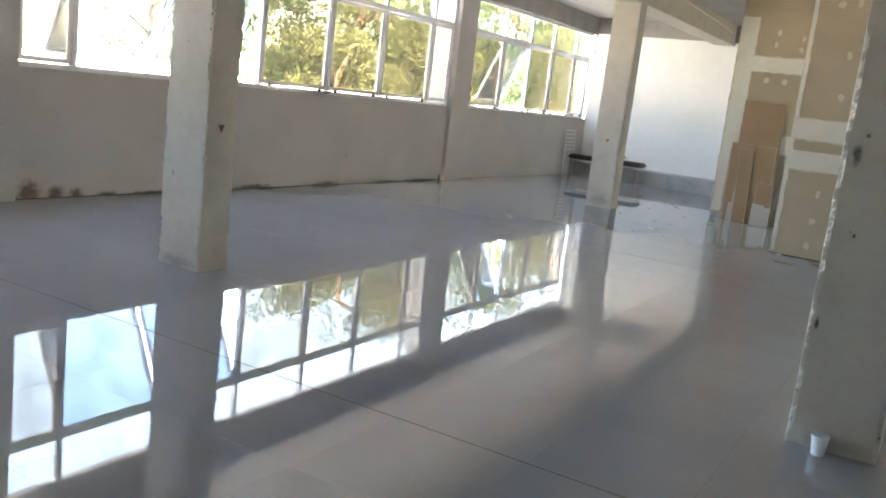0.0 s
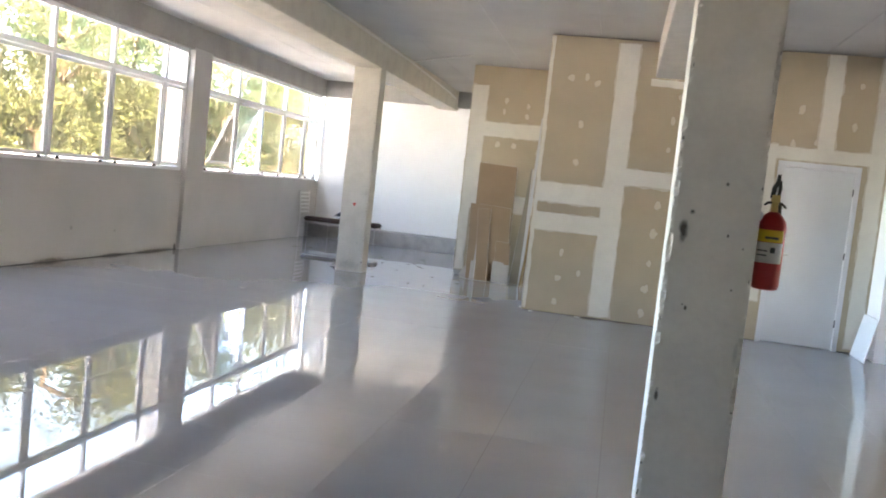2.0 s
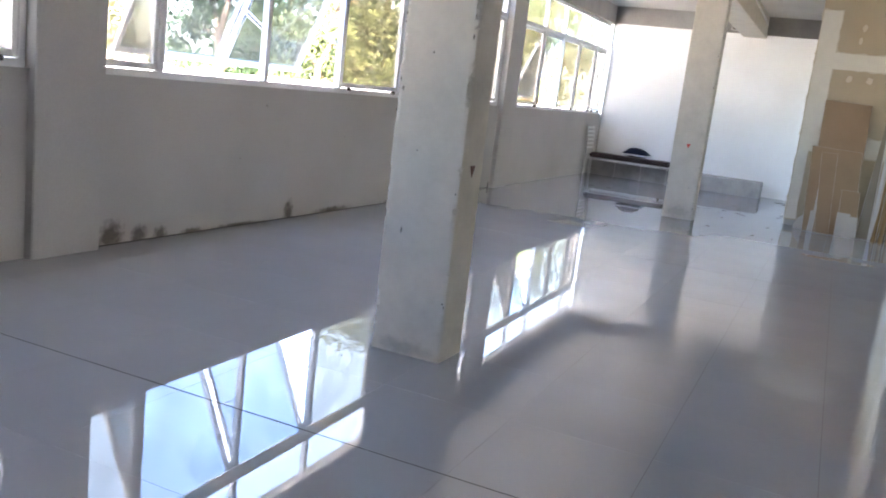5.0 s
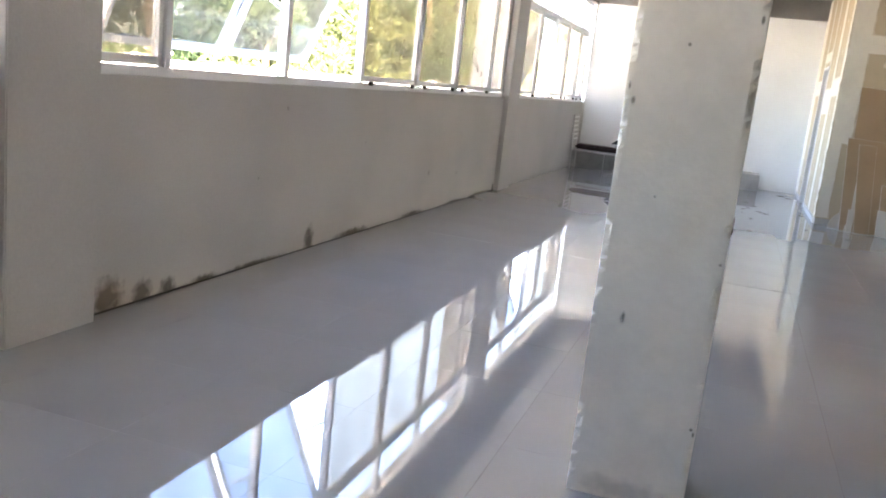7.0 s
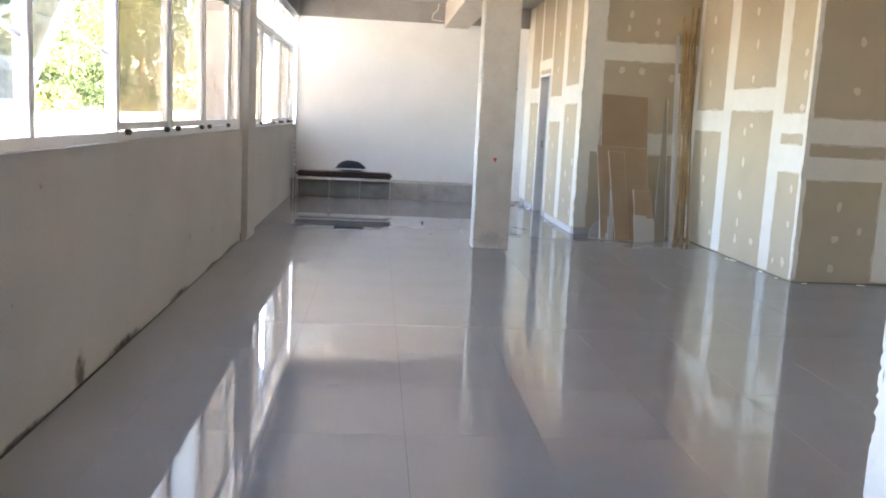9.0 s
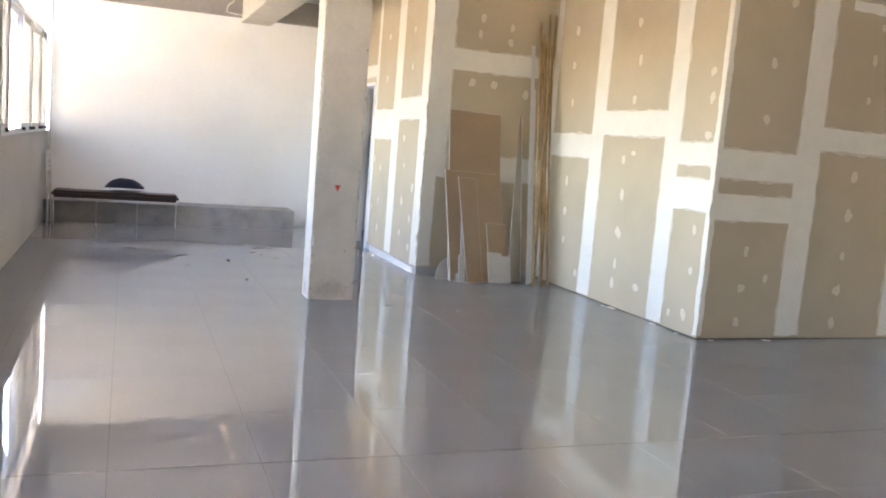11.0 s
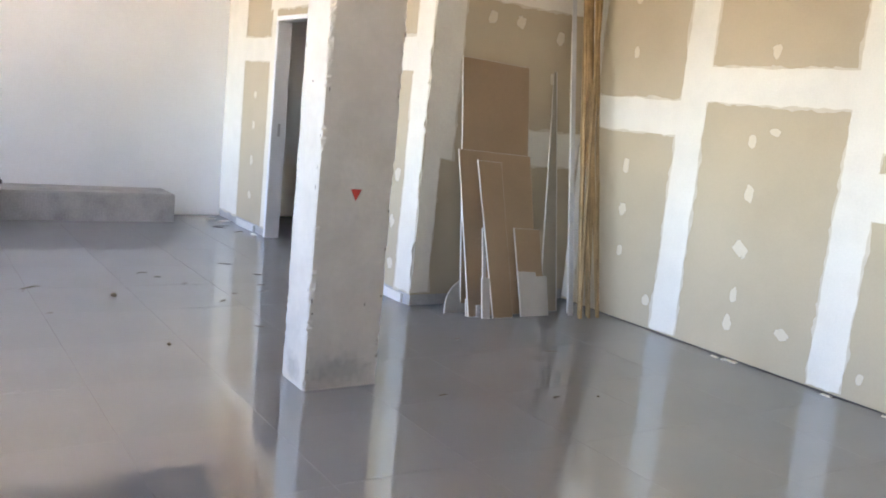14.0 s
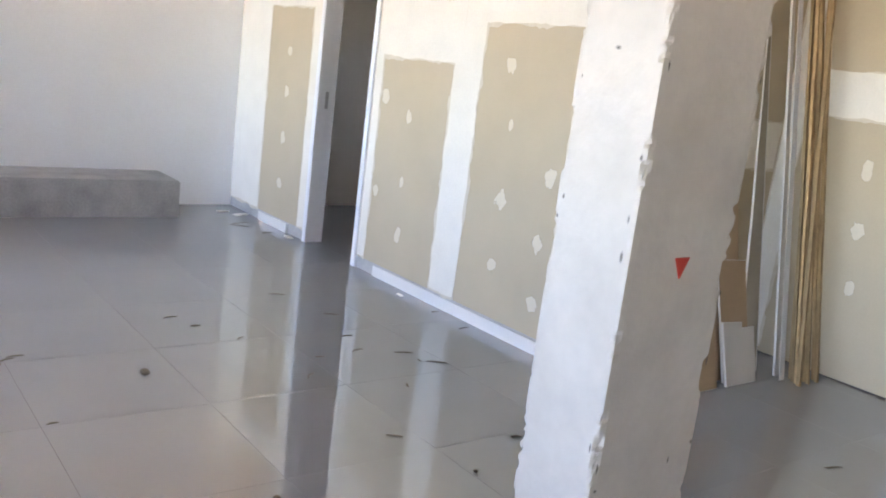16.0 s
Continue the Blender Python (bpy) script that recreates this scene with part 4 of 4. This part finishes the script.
def stain(y0, y1, z0, z1, material="stain"):
    bm = bmesh.new()
    vs = [bm.verts.new(v) for v in ((0.0015, y0, z0), (0.0015, y1, z0), (0.0015, y1, z1), (0.0015, y0, z1))]
    bm.faces.new(vs)
    part("damp_stain", bm, M[material], wall_window)


for y0, y1, h in ((4.28, 4.56, 0.20), (4.58, 4.78, 0.13), (4.80, 4.98, 0.10), (5.10, 5.38, 0.05), (5.44, 6.2, 0.035), (6.42, 6.60, 0.19), (6.9, 7.6, 0.06), (8.2, 9.0, 0.05), (2.4, 3.0, 0.12), (9.4, 10.3, 0.035), (10.3, 11.3, 0.04), (11.32, 11.42, 0.10)):
    stain(y0, y1, -h * 0.45, h)
for y, z, s in ((6.05, 0.98, 0.05), (7.35, 0.72, 0.03), (5.75, 0.55, 0.03), (8.9, 0.35, 0.08), (9.8, 0.3, 0.06)):
    stain(y, y + s, z, z + s * 0.8, "grime")
# solid black strip, 6 mm proud of the wall
structure("wall_base_joint", box_bm(-0.001, 0.006, 4.27, 11.4, -0.005, 0.008), M["rubber"], "thin black strip along the foot of the wall", "baseboard")

rnd = random.Random(21)
TWIGS = ((2.36, 14.15, 10, 0.10), (2.43, 14.0, 0, 0.06), (2.56, 13.77, 40, 0.07), (3.06, 14.41, -20, 0.12), (3.18, 14.0, -30, 0.10), (3.08, 13.66, 0, 0.08), (3.02, 13.46, 15, 0.09), (3.22, 13.36, -20, 0.12),
         (3.30, 13.2, -35, 0.13), (3.24, 13.25, 80, 0.05), (2.65, 13.23, 40, 0.10), (2.66, 12.59, -40, 0.08), (3.11, 12.41, -20, 0.06), (1.55, 13.76, 25, 0.13), (1.53, 13.70, 75, 0.10), (1.59, 13.11, 10, 0.05),
         (4.17, 11.69, -20, 0.11), (2.8, 13.43, -15, 0.05), (0.78, 14.11, 5, 0.14), (1.06, 14.21, -5, 0.16), (1.6, 13.8, 10, 0.09), (3.08, 11.21, 10, 0.07), (3.64, 11.01, 5, 0.06), (3.74, 12.07, 20, 0.06), (3.65, 16.28, 10, 0.22), (3.6, 16.2, -30, 0.18), (3.72, 15.95, 15, 0.14), (3.78, 13.60, 10, 0.10), (3.8, 13.9, 0, 0.07), (3.0, 13.0, 60, 0.05))
for x, y, a, ln in TWIGS:
    ln *= 0.8
    c, s = math.cos(radians(a)), math.sin(radians(a))
    pts = []
    for k in range(6):
        f = k / 5 - 0.5
        bend = 0.10 * ln * math.cos(f * 3) + rnd.uniform(-0.004, 0.004)
        pts.append((x + ln * f * c - bend * s, y + ln * f * s + bend * c, 0.0036))
    tagged(part("dry_twig", tube_bm(pts, [0.0012, 0.0026, 0.003, 0.0028, 0.0024, 0.0012], 6), M["debris"]), "curled dry leaf stalk lying on the floor", "twig", "dry stalks on the floor")
for x, y, r in ((2.015, 13.46, 0.02), (2.77, 12.24, 0.008), (2.06, 12.34, 0.012), (3.87, 10.95, 0.007)):
    bm = bmesh.new()
    bmesh.ops.create_icosphere(bm, subdivisions=2, radius=r)
    for v in bm.verts:
        v.co *= 1 + 0.25 * noise.noise(v.co * 60)
        v.co.z = v.co.z * 0.7 + r * 0.68
    ob = tagged(part("pebble", bm, M["debris"]), "small dark lump of grit on the floor", "pebble", "grit on the floor")
    ob.location = (x, y, 0)

for x, y, a, w in ((5.24, 11.22, 95, 0.10), (5.22, 11.32, 80, 0.05), (5.25, 10.55, 88, 0.06), (5.40, 9.95, 5, 0.05), (5.95, 9.95, -8, 0.07), (5.25, 10.20, 100, 0.04), (3.80, 16.62, 20, 0.12), (3.70, 16.75, -15, 0.09), (3.82, 15.80, 80, 0.10), (3.79, 14.25, 85, 0.05)):
    bm = slab_bm([(px, py, 0.0) for px, py in ragged(-w / 2, w / 2, -w / 5, w / 5, w * 0.10, w * 0.12, seed=x + y)], 0.006, (0, 0, 1))
    ob = tagged(part("plaster_scrap", bm, M["putty"]), "flake of dried white filler on the tile floor", "scrap", "filler scraps on the floor")
    ob.matrix_basis = pose(x, y, 0, 0, 0, a)

# a pale sheet standing against the side wall beyond the door
sheet = thing("wrapped_panel", "pale blue grey plastic-wrapped panel standing by the wall", "panel", at=(8.93, 9.75, 0))
part("panel", slab_bm([(0.0, -0.35, 0.0), (0.0, 0.18, 0.0), (0.09, 0.18, 0.46), (0.09, -0.35, 0.46)], 0.015, (-1, 0, 0.1)), M["door"], sheet)

# ---- floor: slab and tiles ----
TX, TY, X0, Y0, JOINT = 0.60, 0.65, 0.35, 2.70, 0.0012
floor = structure("floor", box_bm(-0.02, X_END + 0.2, Y_BACK - 0.2, Y_FAR + 0.2, -0.25, -0.0012), M["grout"], "polished pale grey porcelain tile floor", "floor")


def tile_mesh(w, d):
    bm = box_bm(-w / 2, w / 2, -d / 2, d / 2, -0.006, 0.0)
    return mesh_of("tile", bm, M["tile"])


shared = tile_mesh(TX - JOINT, TY - JOINT)
shared_wide = {0: tile_mesh(TX - JOINT, TY - JOINT - 0.008), 8: tile_mesh(TX - JOINT, TY - JOINT - 0.004)}
rest_v, rest_f = [], []
rnd = random.Random(8)
for i in range(-1, 22):
    for j in range(-17, 23):
        x0, x1 = max(0.004, X0 + i * TX), min(X_END, X0 + (i + 1) * TX)
        y0, y1 = max(Y_BACK, Y0 + j * TY), min(Y_FAR, Y0 + (j + 1) * TY)
        if x1 - x0 < 0.02 or y1 - y0 < 0.02:
            continue
        full = x1 - x0 > TX - 0.001 and y1 - y0 > TY - 0.001
        near = full and 0.3 < x0 < 6.0 and 1.3 < y0 < 14.5
        wide = j in (0, 8)
        if near and len(floor.children) < 300:
            o = new("tile", shared_wide[j] if wide else shared)
            o.parent = floor
            o.matrix_basis = pose((x0 + x1) / 2, (y0 + y1) / 2 + ({0: 0.004, 8: 0.002}[j] if wide else 0.0), 0, rnd.gauss(0, 0.02), rnd.gauss(0, 0.02), 0)
        else:
            g = JOINT / 2
            n = len(rest_v)
            rest_v += [(x0 + g, y0 + g, 0), (x1 - g, y0 + g, 0), (x1 - g, y1 - g, 0), (x0 + g, y1 - g, 0), (x0 + g, y0 + g, -0.006), (x1 - g, y0 + g, -0.006), (x1 - g, y1 - g, -0.006), (x0 + g, y1 - g, -0.006)]
            rest_f += [[n, n + 1, n + 2, n + 3]] + [[n + k, n + 4 + k, n + 4 + (k + 1) % 4, n + (k + 1) % 4] for k in range(4)]
me = bpy.data.meshes.new("tiles")
me.from_pydata(rest_v, [], rest_f)
me.materials.append(M["tile"])
o = new("tiles", me)
o.parent = floor
o["kind"] = "stuff"
